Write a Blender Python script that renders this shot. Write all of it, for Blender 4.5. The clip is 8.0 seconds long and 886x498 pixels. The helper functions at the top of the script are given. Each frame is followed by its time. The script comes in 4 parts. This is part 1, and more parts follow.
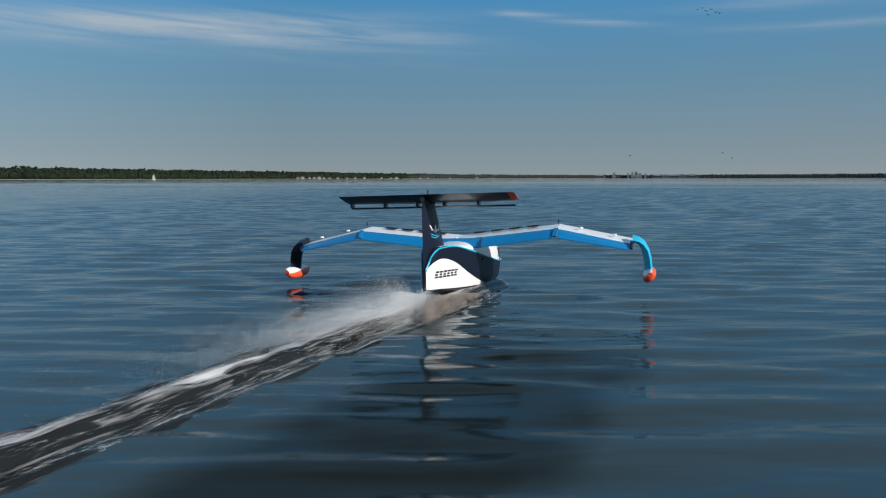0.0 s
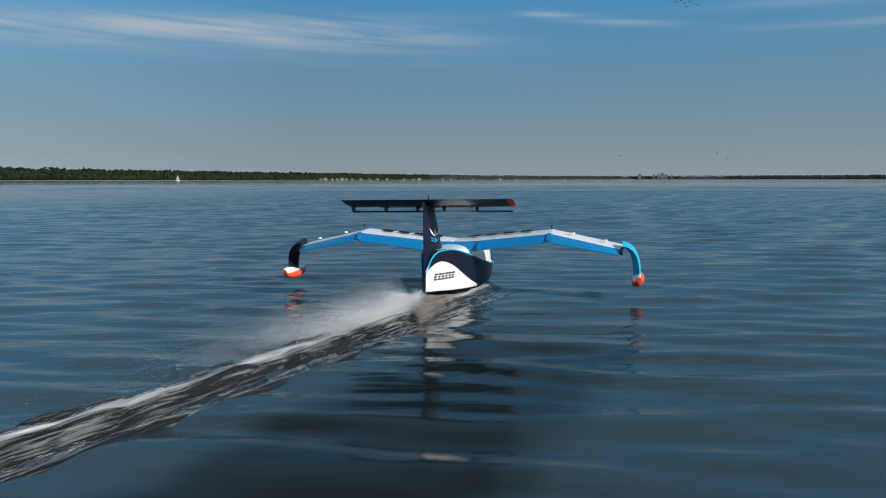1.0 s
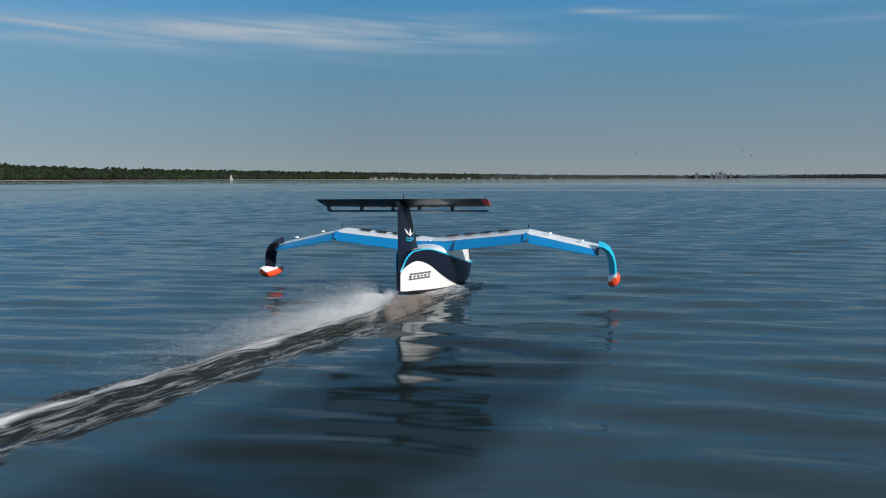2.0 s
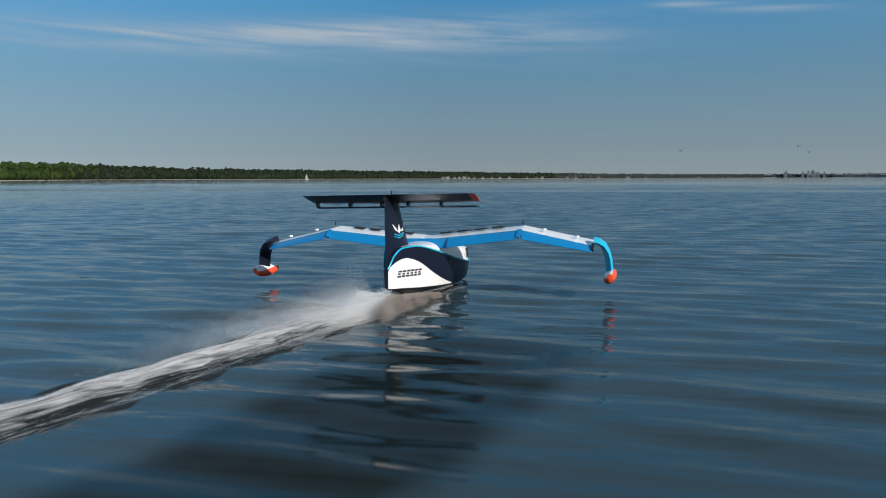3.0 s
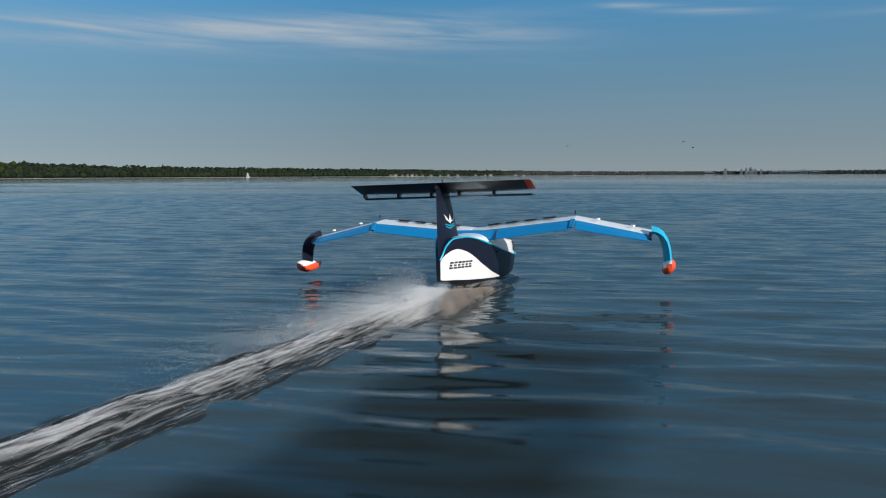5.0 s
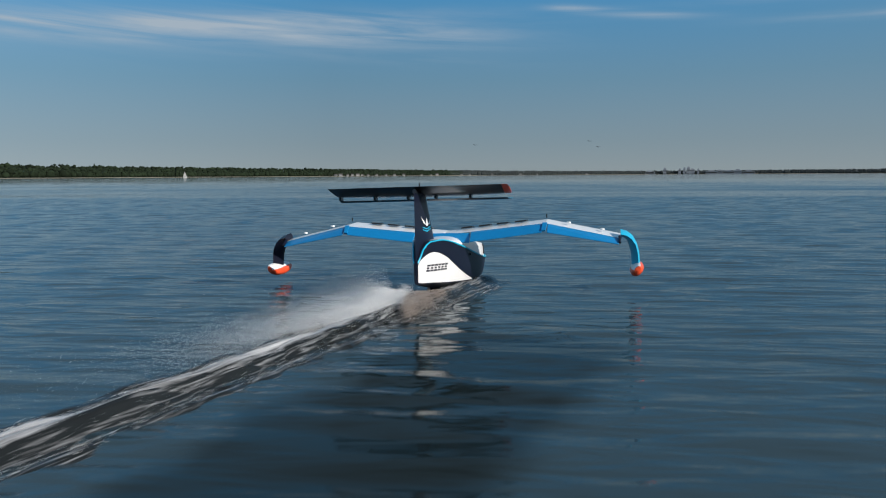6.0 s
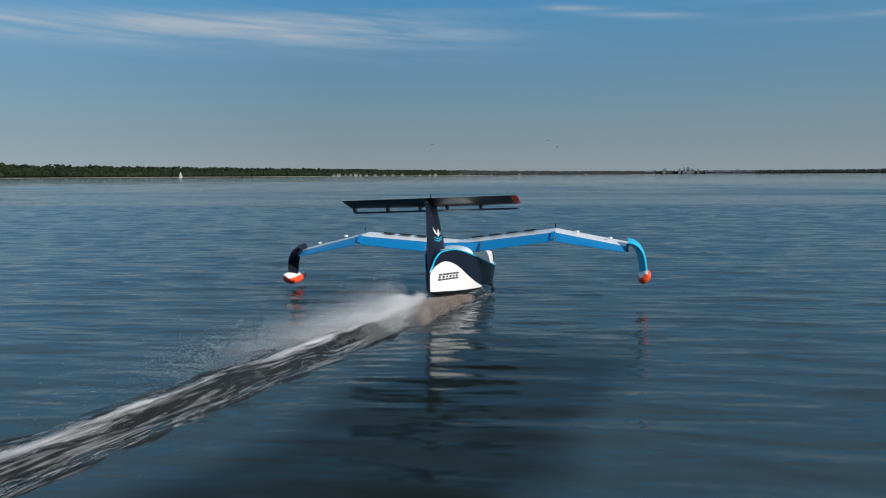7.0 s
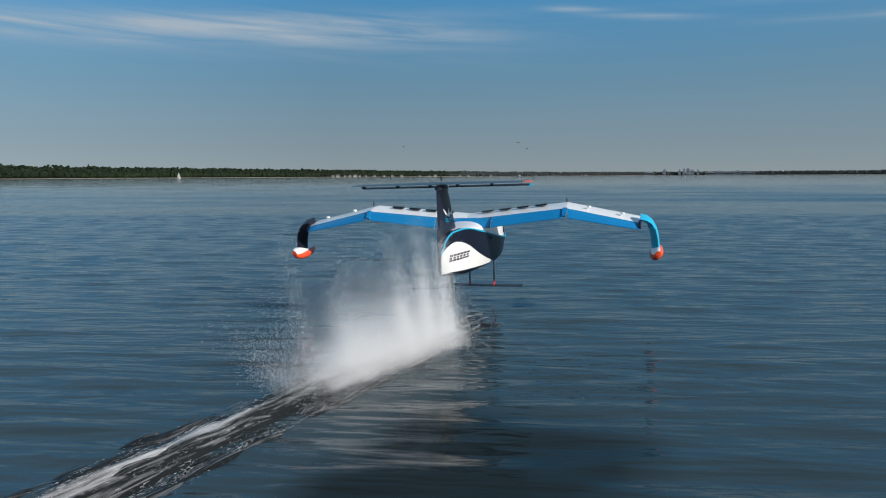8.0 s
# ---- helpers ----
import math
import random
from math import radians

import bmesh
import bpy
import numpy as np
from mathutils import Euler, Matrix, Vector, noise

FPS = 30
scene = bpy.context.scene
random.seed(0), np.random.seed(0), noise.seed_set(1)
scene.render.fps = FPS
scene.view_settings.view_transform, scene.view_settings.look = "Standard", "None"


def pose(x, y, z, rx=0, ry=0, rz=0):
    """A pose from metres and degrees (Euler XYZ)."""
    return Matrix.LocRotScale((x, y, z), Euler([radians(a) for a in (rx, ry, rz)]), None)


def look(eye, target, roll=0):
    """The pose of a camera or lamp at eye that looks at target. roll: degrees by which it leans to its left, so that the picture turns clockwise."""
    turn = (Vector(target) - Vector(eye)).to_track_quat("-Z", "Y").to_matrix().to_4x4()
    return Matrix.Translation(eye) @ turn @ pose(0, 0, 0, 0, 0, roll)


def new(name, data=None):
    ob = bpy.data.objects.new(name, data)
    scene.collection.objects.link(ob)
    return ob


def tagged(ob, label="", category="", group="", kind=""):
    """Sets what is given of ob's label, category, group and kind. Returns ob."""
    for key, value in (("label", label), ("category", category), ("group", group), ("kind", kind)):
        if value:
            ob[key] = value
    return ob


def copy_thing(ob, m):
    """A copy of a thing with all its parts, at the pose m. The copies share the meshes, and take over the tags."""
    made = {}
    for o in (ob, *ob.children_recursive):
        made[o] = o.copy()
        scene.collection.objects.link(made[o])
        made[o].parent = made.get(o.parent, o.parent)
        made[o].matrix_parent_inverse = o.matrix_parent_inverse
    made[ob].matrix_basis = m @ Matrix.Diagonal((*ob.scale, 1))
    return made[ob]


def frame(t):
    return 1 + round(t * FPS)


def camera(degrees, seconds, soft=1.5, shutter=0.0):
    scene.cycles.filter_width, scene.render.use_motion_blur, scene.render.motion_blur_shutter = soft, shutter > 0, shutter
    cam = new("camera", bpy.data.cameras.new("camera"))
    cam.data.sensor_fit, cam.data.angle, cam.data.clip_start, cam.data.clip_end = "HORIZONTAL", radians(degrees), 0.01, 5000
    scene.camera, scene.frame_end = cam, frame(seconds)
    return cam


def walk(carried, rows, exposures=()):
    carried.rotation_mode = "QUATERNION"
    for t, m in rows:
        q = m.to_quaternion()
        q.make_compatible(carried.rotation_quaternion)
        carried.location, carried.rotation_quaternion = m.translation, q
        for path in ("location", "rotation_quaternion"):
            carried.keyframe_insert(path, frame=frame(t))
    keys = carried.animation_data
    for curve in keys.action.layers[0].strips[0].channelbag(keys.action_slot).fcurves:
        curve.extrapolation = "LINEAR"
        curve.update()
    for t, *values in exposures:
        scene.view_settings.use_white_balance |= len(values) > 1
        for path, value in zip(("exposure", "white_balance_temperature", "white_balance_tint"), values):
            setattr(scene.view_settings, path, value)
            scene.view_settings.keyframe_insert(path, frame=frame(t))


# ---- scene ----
# The camera flies behind and to starboard of the craft; both turn gently together.
cam = camera(68.9, 8.0, soft=1.1, shutter=0.12)
CAMERA_ROWS = [  # seconds, x, y, z, down, left, roll
    (0.00, 0.000, 0.000, 1.649, 6.24, 0.00, 0.08),
    (0.25, 1.431, 2.320, 1.659, 6.18, 0.24, 0.08),
    (0.50, 2.828, 4.660, 1.670, 6.14, 0.55, 0.08),
    (0.75, 4.178, 7.032, 1.683, 6.14, 1.24, 0.08),
    (1.00, 5.528, 9.450, 1.694, 6.14, 2.13, 0.08),
    (1.25, 6.966, 11.925, 1.700, 6.15, 2.86, 0.09),
    (1.50, 8.413, 14.427, 1.703, 6.17, 3.69, 0.10),
    (1.90, 10.641, 18.520, 1.696, 6.19, 5.94, 0.11),
    (2.30, 12.775, 22.762, 1.680, 6.20, 8.92, 0.13),
    (2.65, 14.420, 26.562, 1.666, 6.22, 11.42, 0.14),
    (3.00, 15.780, 30.384, 1.657, 6.24, 13.19, 0.15),
    (3.25, 16.503, 33.080, 1.655, 6.27, 14.05, 0.15),
    (3.50, 17.065, 35.752, 1.653, 6.29, 14.48, 0.16),
    (3.75, 17.549, 38.430, 1.632, 6.30, 14.03, 0.18),
    (4.00, 18.004, 41.094, 1.602, 6.32, 13.23, 0.20),
    (4.25, 18.435, 43.729, 1.580, 6.36, 12.48, 0.22),
    (4.50, 18.953, 46.346, 1.567, 6.42, 11.60, 0.24),
    (4.90, 20.060, 50.497, 1.574, 6.45, 9.49, 0.27),
    (5.30, 21.364, 54.583, 1.589, 6.47, 6.89, 0.30),
    (5.65, 22.702, 58.095, 1.607, 6.48, 5.01, 0.31),
    (6.00, 24.210, 61.565, 1.625, 6.51, 4.23, 0.32),
    (6.50, 26.409, 66.380, 1.657, 6.61, 4.23, 0.32),
    (7.00, 28.587, 71.388, 1.748, 6.51, 4.23, 0.30),
    (7.20, 29.440, 73.409, 1.814, 6.51, 4.23, 0.30),
    (7.30, 29.864, 74.425, 1.865, 6.51, 4.23, 0.30),
    (7.35, 30.037, 74.854, 1.896, 6.51, 4.23, 0.30),
    (7.40, 30.054, 74.966, 1.934, 6.51, 4.23, 0.30),
    (7.50, 30.095, 75.187, 1.980, 6.51, 4.23, 0.30),
    (7.75, 30.219, 75.725, 1.980, 6.49, 4.23, 0.29),
    (8.00, 30.347, 76.262, 1.980, 6.44, 4.23, 0.27),
]

def eye_pose(x, y, z, down, left, roll):
    return pose(x, y, z, 0, 0, left) @ pose(0, 0, 0, 90 - down, 0, 0) @ pose(0, 0, 0, 0, 0, -roll)


walk(cam, [(t, eye_pose(x, y, z, d, l, r)) for t, x, y, z, d, l, r in CAMERA_ROWS])

CRAFT_ROWS= [  # seconds, x, y, z, pitch, bank, heading to the right
    (0.00, 0.223, 9.374, 0.980, -0.21, -1.93, 17.05),
    (0.25, 1.529, 11.794, 0.978, -0.12, -1.86, 16.38),
    (0.50, 2.824, 14.220, 0.975, -0.07, -1.77, 15.63),
    (0.75, 4.098, 16.657, 0.972, -0.14, -1.33, 14.41),
    (1.00, 5.339, 19.111, 0.969, -0.21, -0.83, 12.96),
    (1.25, 6.546, 21.582, 0.967, -0.19, -0.57, 11.51),
    (1.50, 7.717, 24.070, 0.967, -0.17, -0.45, 10.24),
    (1.90, 9.488, 28.097, 0.968, -0.21, -0.52, 8.19),
    (2.30, 11.073, 32.202, 0.972, -0.31, -0.69, 5.75),
    (2.65, 12.286, 35.855, 0.976, -0.41, -0.92, 3.94),
    (3.00, 13.360, 39.552, 0.978, -0.48, -1.18, 3.00),
    (3.25, 14.069, 42.209, 0.979, -0.52, -1.60, 3.35),
    (3.50, 14.749, 44.874, 0.979, -0.55, -1.91, 4.05),
    (3.75, 15.428, 47.539, 0.985, -0.57, -1.86, 4.85),
    (4.00, 16.133, 50.197, 0.992, -0.60, -1.81, 5.87),
    (4.25, 16.874, 52.845, 0.998, -0.67, -1.96, 6.84),
    (4.50, 17.653, 55.482, 1.001, -0.76, -2.12, 7.83),
    (4.90, 19.006, 59.669, 0.999, -0.89, -2.03, 8.92),
    (5.30, 20.531, 63.796, 0.995, -1.04, -1.83, 9.37),
    (5.65, 22.006, 67.352, 0.991, -1.17, -1.67, 9.45),
    (6.00, 23.564, 70.872, 0.986, -1.29, -1.60, 9.44),
    (6.50, 25.824, 75.886, 0.978, -1.48, -1.90, 9.78),
    (7.00, 28.085, 80.900, 0.955, -1.61, -2.08, 10.26),
    (7.20, 28.989, 82.906, 1.044, -1.50, -2.05, 10.47),
    (7.30, 29.442, 83.909, 1.225, -1.10, -2.01, 10.56),
    (7.35, 29.628, 84.331, 1.337, 0.27, -1.98, 10.60),
    (7.40, 29.656, 84.437, 1.434, 1.60, -1.96, 10.64),
    (7.50, 29.712, 84.650, 1.506, 1.88, -1.91, 10.66),
    (7.75, 29.852, 85.182, 1.543, 2.84, -1.69, 10.64),
    (8.00, 29.993, 85.714, 1.574, 3.92, -1.41, 10.61),
]
COURSE = [(t, x, y) for t, x, y, *_ in CRAFT_ROWS]
VIEW_LEFT = [(row[0], row[5]) for row in CAMERA_ROWS]


# ---- world and sun ----
SUN_TO = Vector((0.80, -0.46, 0.43)).normalized()
world = bpy.data.worlds.new("sky")
scene.world = world
world.use_nodes = True


def build_sky():
    nt = world.node_tree
    nt.nodes.clear()
    N = nt.nodes.new
    L = nt.links.new

    def mth(op, a, b=None, c=None, clamp=False):
        n = N("ShaderNodeMath")
        n.operation, n.use_clamp = op, clamp
        for k, s in enumerate((a, b, c)):
            if s is None:
                continue
            if isinstance(s, (int, float)):
                n.inputs[k].default_value = s
            else:
                L(s, n.inputs[k])
        return n.outputs[0]

    coord = N("ShaderNodeTexCoord")
    sep = N("ShaderNodeSeparateXYZ")
    L(coord.outputs["Generated"], sep.inputs[0])
    x, y, z = sep.outputs
    elev = mth("MULTIPLY", mth("ARCSINE", mth("MINIMUM", mth("MAXIMUM", z, -1.0), 1.0)), 57.2958)
    azim = mth("MULTIPLY", mth("ARCTAN2", x, y), 57.2958)
    sky = N("ShaderNodeTexSky")
    sky.sky_type, sky.sun_disc = "NISHITA", False
    sky.sun_elevation = math.asin(SUN_TO.z)
    sky.sun_rotation = math.atan2(SUN_TO.x, SUN_TO.y)
    sky.air_density, sky.dust_density, sky.ozone_density = 1.0, 0.6, 2.0
    # evening haze: greyer and darker towards the horizon
    ramp = N("ShaderNodeValToRGB")
    L(mth("DIVIDE", elev, 40.0, clamp=True), ramp.inputs[0])
    cr = ramp.color_ramp
    stops = [(0.0, HAZE[0]), (0.07, HAZE[1]), (0.2, HAZE[2]), (0.37, HAZE[3]), (1.0, HAZE[4])]
    while len(cr.elements) < len(stops):
        cr.elements.new(0.5)
    for e, (p, c) in zip(cr.elements, stops):
        e.position, e.color = p, (*c, 1)
    hazed = N("ShaderNodeVectorMath")
    hazed.operation = "SCALE"
    L(ramp.outputs[0], hazed.inputs[0])
    # the haze is lighter away from the sun
    L(mth("ADD", 10.0, mth("MULTIPLY", mth("DIVIDE", mth("SUBTRACT", -14.0, azim), 32.0, clamp=True), 3.2)), hazed.inputs["Scale"])
    mix = N("ShaderNodeMix")
    mix.data_type = "RGBA"
    L(mth("SUBTRACT", 1.0, mth("MULTIPLY", mth("SUBTRACT", elev, 18.0), 0.022, clamp=True), clamp=True), mix.inputs["Factor"])
    L(sky.outputs[0], mix.inputs["A"])
    L(hazed.outputs[0], mix.inputs["B"])
    # thin cirrus drawn out along the horizon
    vec = N("ShaderNodeCombineXYZ")
    L(mth("MULTIPLY", azim, 0.06), vec.inputs[0])
    L(mth("ADD", mth("MULTIPLY", elev, 0.9), mth("MULTIPLY", azim, 0.035)), vec.inputs[1])
    noise_a = N("ShaderNodeTexNoise")
    noise_a.inputs["Scale"].default_value, noise_a.inputs["Detail"].default_value = 1.0, 6.0
    noise_a.inputs["Roughness"].default_value, noise_a.inputs["Distortion"].default_value = 0.58, 0.5
    L(vec.outputs[0], noise_a.inputs["Vector"])
    wisps = mth("MULTIPLY", mth("SUBTRACT", noise_a.outputs["Fac"], 0.36), 2.6, clamp=True)

    def veil(a0, e0, sa, se, tilt, gain):
        da = mth("SUBTRACT", azim, a0)
        de = mth("SUBTRACT", mth("SUBTRACT", elev, e0), mth("MULTIPLY", da, tilt))
        q = mth("ADD", mth("POWER", mth("ABSOLUTE", mth("DIVIDE", da, sa)), 2.0), mth("POWER", mth("ABSOLUTE", mth("DIVIDE", de, se)), 2.0))
        return mth("MULTIPLY", mth("POWER", 2.71828, mth("MULTIPLY", q, -1.0)), gain)

    total = None
    for v in VEILS:
        g = veil(*v)
        total = g if total is None else mth("ADD", total, g)
    cover = mth("MULTIPLY", mth("MULTIPLY", total, mth("ADD", wisps, 0.12)), 1.0, clamp=True)
    mix2 = N("ShaderNodeMix")
    mix2.data_type = "RGBA"
    L(cover, mix2.inputs["Factor"])
    L(mix.outputs["Result"], mix2.inputs["A"])
    mix2.inputs["B"].default_value = (3.6, 4.4, 5.2, 1)
    bg = N("ShaderNodeBackground")
    bg.inputs["Strength"].default_value = 0.1
    L(mix2.outputs["Result"], bg.inputs["Color"])
    out = N("ShaderNodeOutputWorld")
    L(bg.outputs[0], out.inputs[0])


HAZE = [(0.262, 0.312, 0.333), (0.208, 0.286, 0.335), (0.135, 0.265, 0.375), (0.068, 0.255, 0.475), (0.27, 0.41, 0.53)]
# azimuth, elevation, their spreads, slant, strength
VEILS = [(-32, 11.7, 12, 0.6, 0.06, 0.75), (-15, 12.9, 9, 0.55, 0.03, 0.6), (-22, 12.2, 20, 1.1, 0.04, 0.42), (-6, 11.6, 10, 0.8, -0.05, 0.3), (-36, 10.4, 10, 0.5, 0.05, 0.5), (-14, 11.4, 9, 0.6, -0.02, 0.6), (-6, 12.2, 8, 0.5, -0.05, 0.45),
         (-24, 11.2, 18, 1.6, 0.03, 0.30), (7.2, 13.5, 2.4, 0.26, -0.09, 0.9), (12.0, 13.0, 4.5, 0.35, -0.10, 0.7), (26, 13.2, 8, 0.45, -0.02, 0.6),
         (31, 11.2, 8, 0.35, -0.04, 0.5), (-8, 9.8, 9, 0.5, -0.03, 0.18), (44, 12.4, 9, 0.6, 0, 0.4), (-60, 11.0, 14, 0.9, 0, 0.5)]
build_sky()

sun_data = bpy.data.lights.new("sun", "SUN")
sun_data.energy, sun_data.angle, sun_data.color = 5.0, radians(0.5), (1.0, 0.93, 0.84)
sun = new("sun", sun_data)
sun.matrix_world = look(SUN_TO * 200, (0, 0, 0))
scene.view_settings.exposure = 0.0


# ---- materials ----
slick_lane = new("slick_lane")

def material(name, color, rough=0.5, metal=0.0, vary=0.12, scale=6.0, bump=0.0, bump_scale=60.0, coat=0.0, random_tint=0.0, gloss=0.5):
    m = bpy.data.materials.new(name)
    m.use_nodes = True
    nt = m.node_tree
    b = nt.nodes["Principled BSDF"]
    b.inputs["Roughness"].default_value, b.inputs["Metallic"].default_value = rough, metal
    b.inputs["Coat Weight"].default_value, b.inputs["Specular IOR Level"].default_value = coat, gloss
    co = nt.nodes.new("ShaderNodeTexCoord")
    fine, broad = nt.nodes.new("ShaderNodeTexNoise"), nt.nodes.new("ShaderNodeTexNoise")
    fine.inputs["Scale"].default_value, fine.inputs["Detail"].default_value = scale * 7, 5
    broad.inputs["Scale"].default_value, broad.inputs["Detail"].default_value = scale, 3
    add = nt.nodes.new("ShaderNodeMath")
    add.operation = "ADD"
    for n, k in ((fine, 0), (broad, 1)):
        nt.links.new(co.outputs["Object"], n.inputs["Vector"])
        nt.links.new(n.outputs["Fac"], add.inputs[k])
    mr = nt.nodes.new("ShaderNodeMapRange")
    mr.inputs["From Min"].default_value, mr.inputs["From Max"].default_value = 0.6, 1.4
    mr.inputs["To Min"].default_value, mr.inputs["To Max"].default_value = 1 - vary, 1 + vary
    nt.links.new(add.outputs[0], mr.inputs["Value"])
    tint = nt.nodes.new("ShaderNodeVectorMath")
    tint.operation = "SCALE"
    tint.inputs[0].default_value = color
    factor = mr.outputs[0]
    if random_tint:
        geo = nt.nodes.new("ShaderNodeNewGeometry")
        r2 = nt.nodes.new("ShaderNodeMapRange")
        r2.inputs["To Min"].default_value, r2.inputs["To Max"].default_value = 1 - random_tint, 1 + random_tint
        nt.links.new(geo.outputs["Random Per Island"], r2.inputs["Value"])
        mu = nt.nodes.new("ShaderNodeMath")
        mu.operation = "MULTIPLY"
        nt.links.new(factor, mu.inputs[0])
        nt.links.new(r2.outputs[0], mu.inputs[1])
        factor = mu.outputs[0]
    nt.links.new(factor, tint.inputs["Scale"])
    nt.links.new(tint.outputs[0], b.inputs["Base Color"])
    if bump:
        bn, bp = nt.nodes.new("ShaderNodeTexNoise"), nt.nodes.new("ShaderNodeBump")
        bn.inputs["Scale"].default_value, bn.inputs["Detail"].default_value = bump_scale, 4
        bp.inputs["Strength"].default_value, bp.inputs["Distance"].default_value = bump, 0.01
        nt.links.new(co.outputs["Object"], bn.inputs["Vector"])
        nt.links.new(bn.outputs["Fac"], bp.inputs["Height"])
        nt.links.new(bp.outputs[0], b.inputs["Normal"])
    return m


def water_material(name, ripple=1.0, color=(0.025, 0.045, 0.055), slick=False):
    m = bpy.data.materials.new(name)
    m.use_nodes = True
    nt = m.node_tree
    b = nt.nodes["Principled BSDF"]
    b.inputs["IOR"].default_value = 1.37
    b.inputs["Specular Tint"].default_value = (0.97, 0.99, 1.0, 1)
    co = nt.nodes.new("ShaderNodeNewGeometry")
    # turbid water: broad patches of slightly different depth and silt
    broad = nt.nodes.new("ShaderNodeTexNoise")
    broad.inputs["Scale"].default_value, broad.inputs["Detail"].default_value = 0.12, 3
    nt.links.new(co.outputs["Position"], broad.inputs["Vector"])
    ramp = nt.nodes.new("ShaderNodeMapRange")
    ramp.inputs["To Min"].default_value, ramp.inputs["To Max"].default_value = 0.75, 1.25
    nt.links.new(broad.outputs["Fac"], ramp.inputs["Value"])
    sc = nt.nodes.new("ShaderNodeVectorMath")
    sc.operation = "SCALE"
    sc.inputs[0].default_value = color
    nt.links.new(ramp.outputs[0], sc.inputs["Scale"])
    nt.links.new(sc.outputs[0], b.inputs["Base Color"])
    b.inputs["Roughness"].default_value = 0.05
    # a breeze ruffles the water more towards the end of the run
    where = nt.nodes.new("ShaderNodeSeparateXYZ")
    nt.links.new(co.outputs["Position"], where.inputs[0])
    gust = nt.nodes.new("ShaderNodeMapRange")
    gust.interpolation_type = "SMOOTHSTEP"
    gust.inputs["From Min"].default_value, gust.inputs["From Max"].default_value = 52.0, 68.0
    gust.inputs["To Min"].default_value, gust.inputs["To Max"].default_value = 1.1, 2.5
    nt.links.new(where.outputs[1], gust.inputs["Value"])
    height = None
    for size, amount, turn, squash in ((0.8, 0.010, 10, 0.25), (2.4, 0.014, -8, 0.18), (4.6, 0.014, 10, 0.18), (9.0, 0.004, -4, 0.22)):
        mp = nt.nodes.new("ShaderNodeMapping")
        mp.inputs["Rotation"].default_value = (0, 0, radians(turn))
        mp.inputs["Scale"].default_value = (squash, 1.0, 1.0)
        nt.links.new(co.outputs["Position"], mp.inputs["Vector"])
        n = nt.nodes.new("ShaderNodeTexNoise")
        n.inputs["Scale"].default_value, n.inputs["Detail"].default_value = size, 2.0
        n.inputs["Distortion"].default_value = 0.35
        nt.links.new(mp.outputs[0], n.inputs["Vector"])
        k = nt.nodes.new("ShaderNodeMath")
        k.operation = "MULTIPLY"
        k.inputs[1].default_value = amount * ripple
        nt.links.new(n.outputs["Fac"], k.inputs[0])
        if size > 3:
            g = nt.nodes.new("ShaderNodeMath")
            g.operation = "MULTIPLY"
            nt.links.new(k.outputs[0], g.inputs[0])
            nt.links.new(gust.outputs[0], g.inputs[1])
            k = g
        if height is None:
            height = k.outputs[0]
        else:
            a = nt.nodes.new("ShaderNodeMath")
            a.operation = "ADD"
            nt.links.new(height, a.inputs[0])
            nt.links.new(k.outputs[0], a.inputs[1])
            height = a.outputs[0]
    bp = nt.nodes.new("ShaderNodeBump")
    bp.inputs["Strength"].default_value, bp.inputs["Distance"].default_value = 1.0, 1.0
    # sheltered, calmer water towards the shore
    lee = nt.nodes.new("ShaderNodeMapRange")
    lee.interpolation_type = "SMOOTHSTEP"
    lee.inputs["From Min"].default_value, lee.inputs["From Max"].default_value = 170.0, 260.0
    lee.inputs["To Min"].default_value, lee.inputs["To Max"].default_value = 1.0, 0.35
    nt.links.new(where.outputs[1], lee.inputs["Value"])
    sheltered = nt.nodes.new("ShaderNodeMath")
    sheltered.operation = "MULTIPLY"
    nt.links.new(height, sheltered.inputs[0])
    nt.links.new(lee.outputs[0], sheltered.inputs[1])
    nt.links.new(sheltered.outputs[0], bp.inputs["Height"])
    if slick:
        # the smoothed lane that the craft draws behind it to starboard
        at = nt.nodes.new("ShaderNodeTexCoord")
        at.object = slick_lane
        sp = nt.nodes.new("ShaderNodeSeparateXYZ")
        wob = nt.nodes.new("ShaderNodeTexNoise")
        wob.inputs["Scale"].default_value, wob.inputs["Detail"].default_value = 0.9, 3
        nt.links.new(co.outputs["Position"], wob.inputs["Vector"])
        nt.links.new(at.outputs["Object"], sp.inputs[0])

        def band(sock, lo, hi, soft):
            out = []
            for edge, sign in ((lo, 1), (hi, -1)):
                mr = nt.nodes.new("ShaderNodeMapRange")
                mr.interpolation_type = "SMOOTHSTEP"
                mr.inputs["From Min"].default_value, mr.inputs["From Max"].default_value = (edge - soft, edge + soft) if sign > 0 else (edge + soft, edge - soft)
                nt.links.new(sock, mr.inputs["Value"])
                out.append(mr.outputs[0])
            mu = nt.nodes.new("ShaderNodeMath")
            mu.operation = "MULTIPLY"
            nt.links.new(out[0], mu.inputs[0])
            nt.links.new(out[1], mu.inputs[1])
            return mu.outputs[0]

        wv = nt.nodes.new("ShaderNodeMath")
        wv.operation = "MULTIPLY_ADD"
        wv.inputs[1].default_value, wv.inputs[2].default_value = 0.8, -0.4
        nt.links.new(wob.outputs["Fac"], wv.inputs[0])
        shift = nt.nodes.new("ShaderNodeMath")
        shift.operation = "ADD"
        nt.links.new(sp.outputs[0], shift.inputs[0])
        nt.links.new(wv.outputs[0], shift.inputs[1])
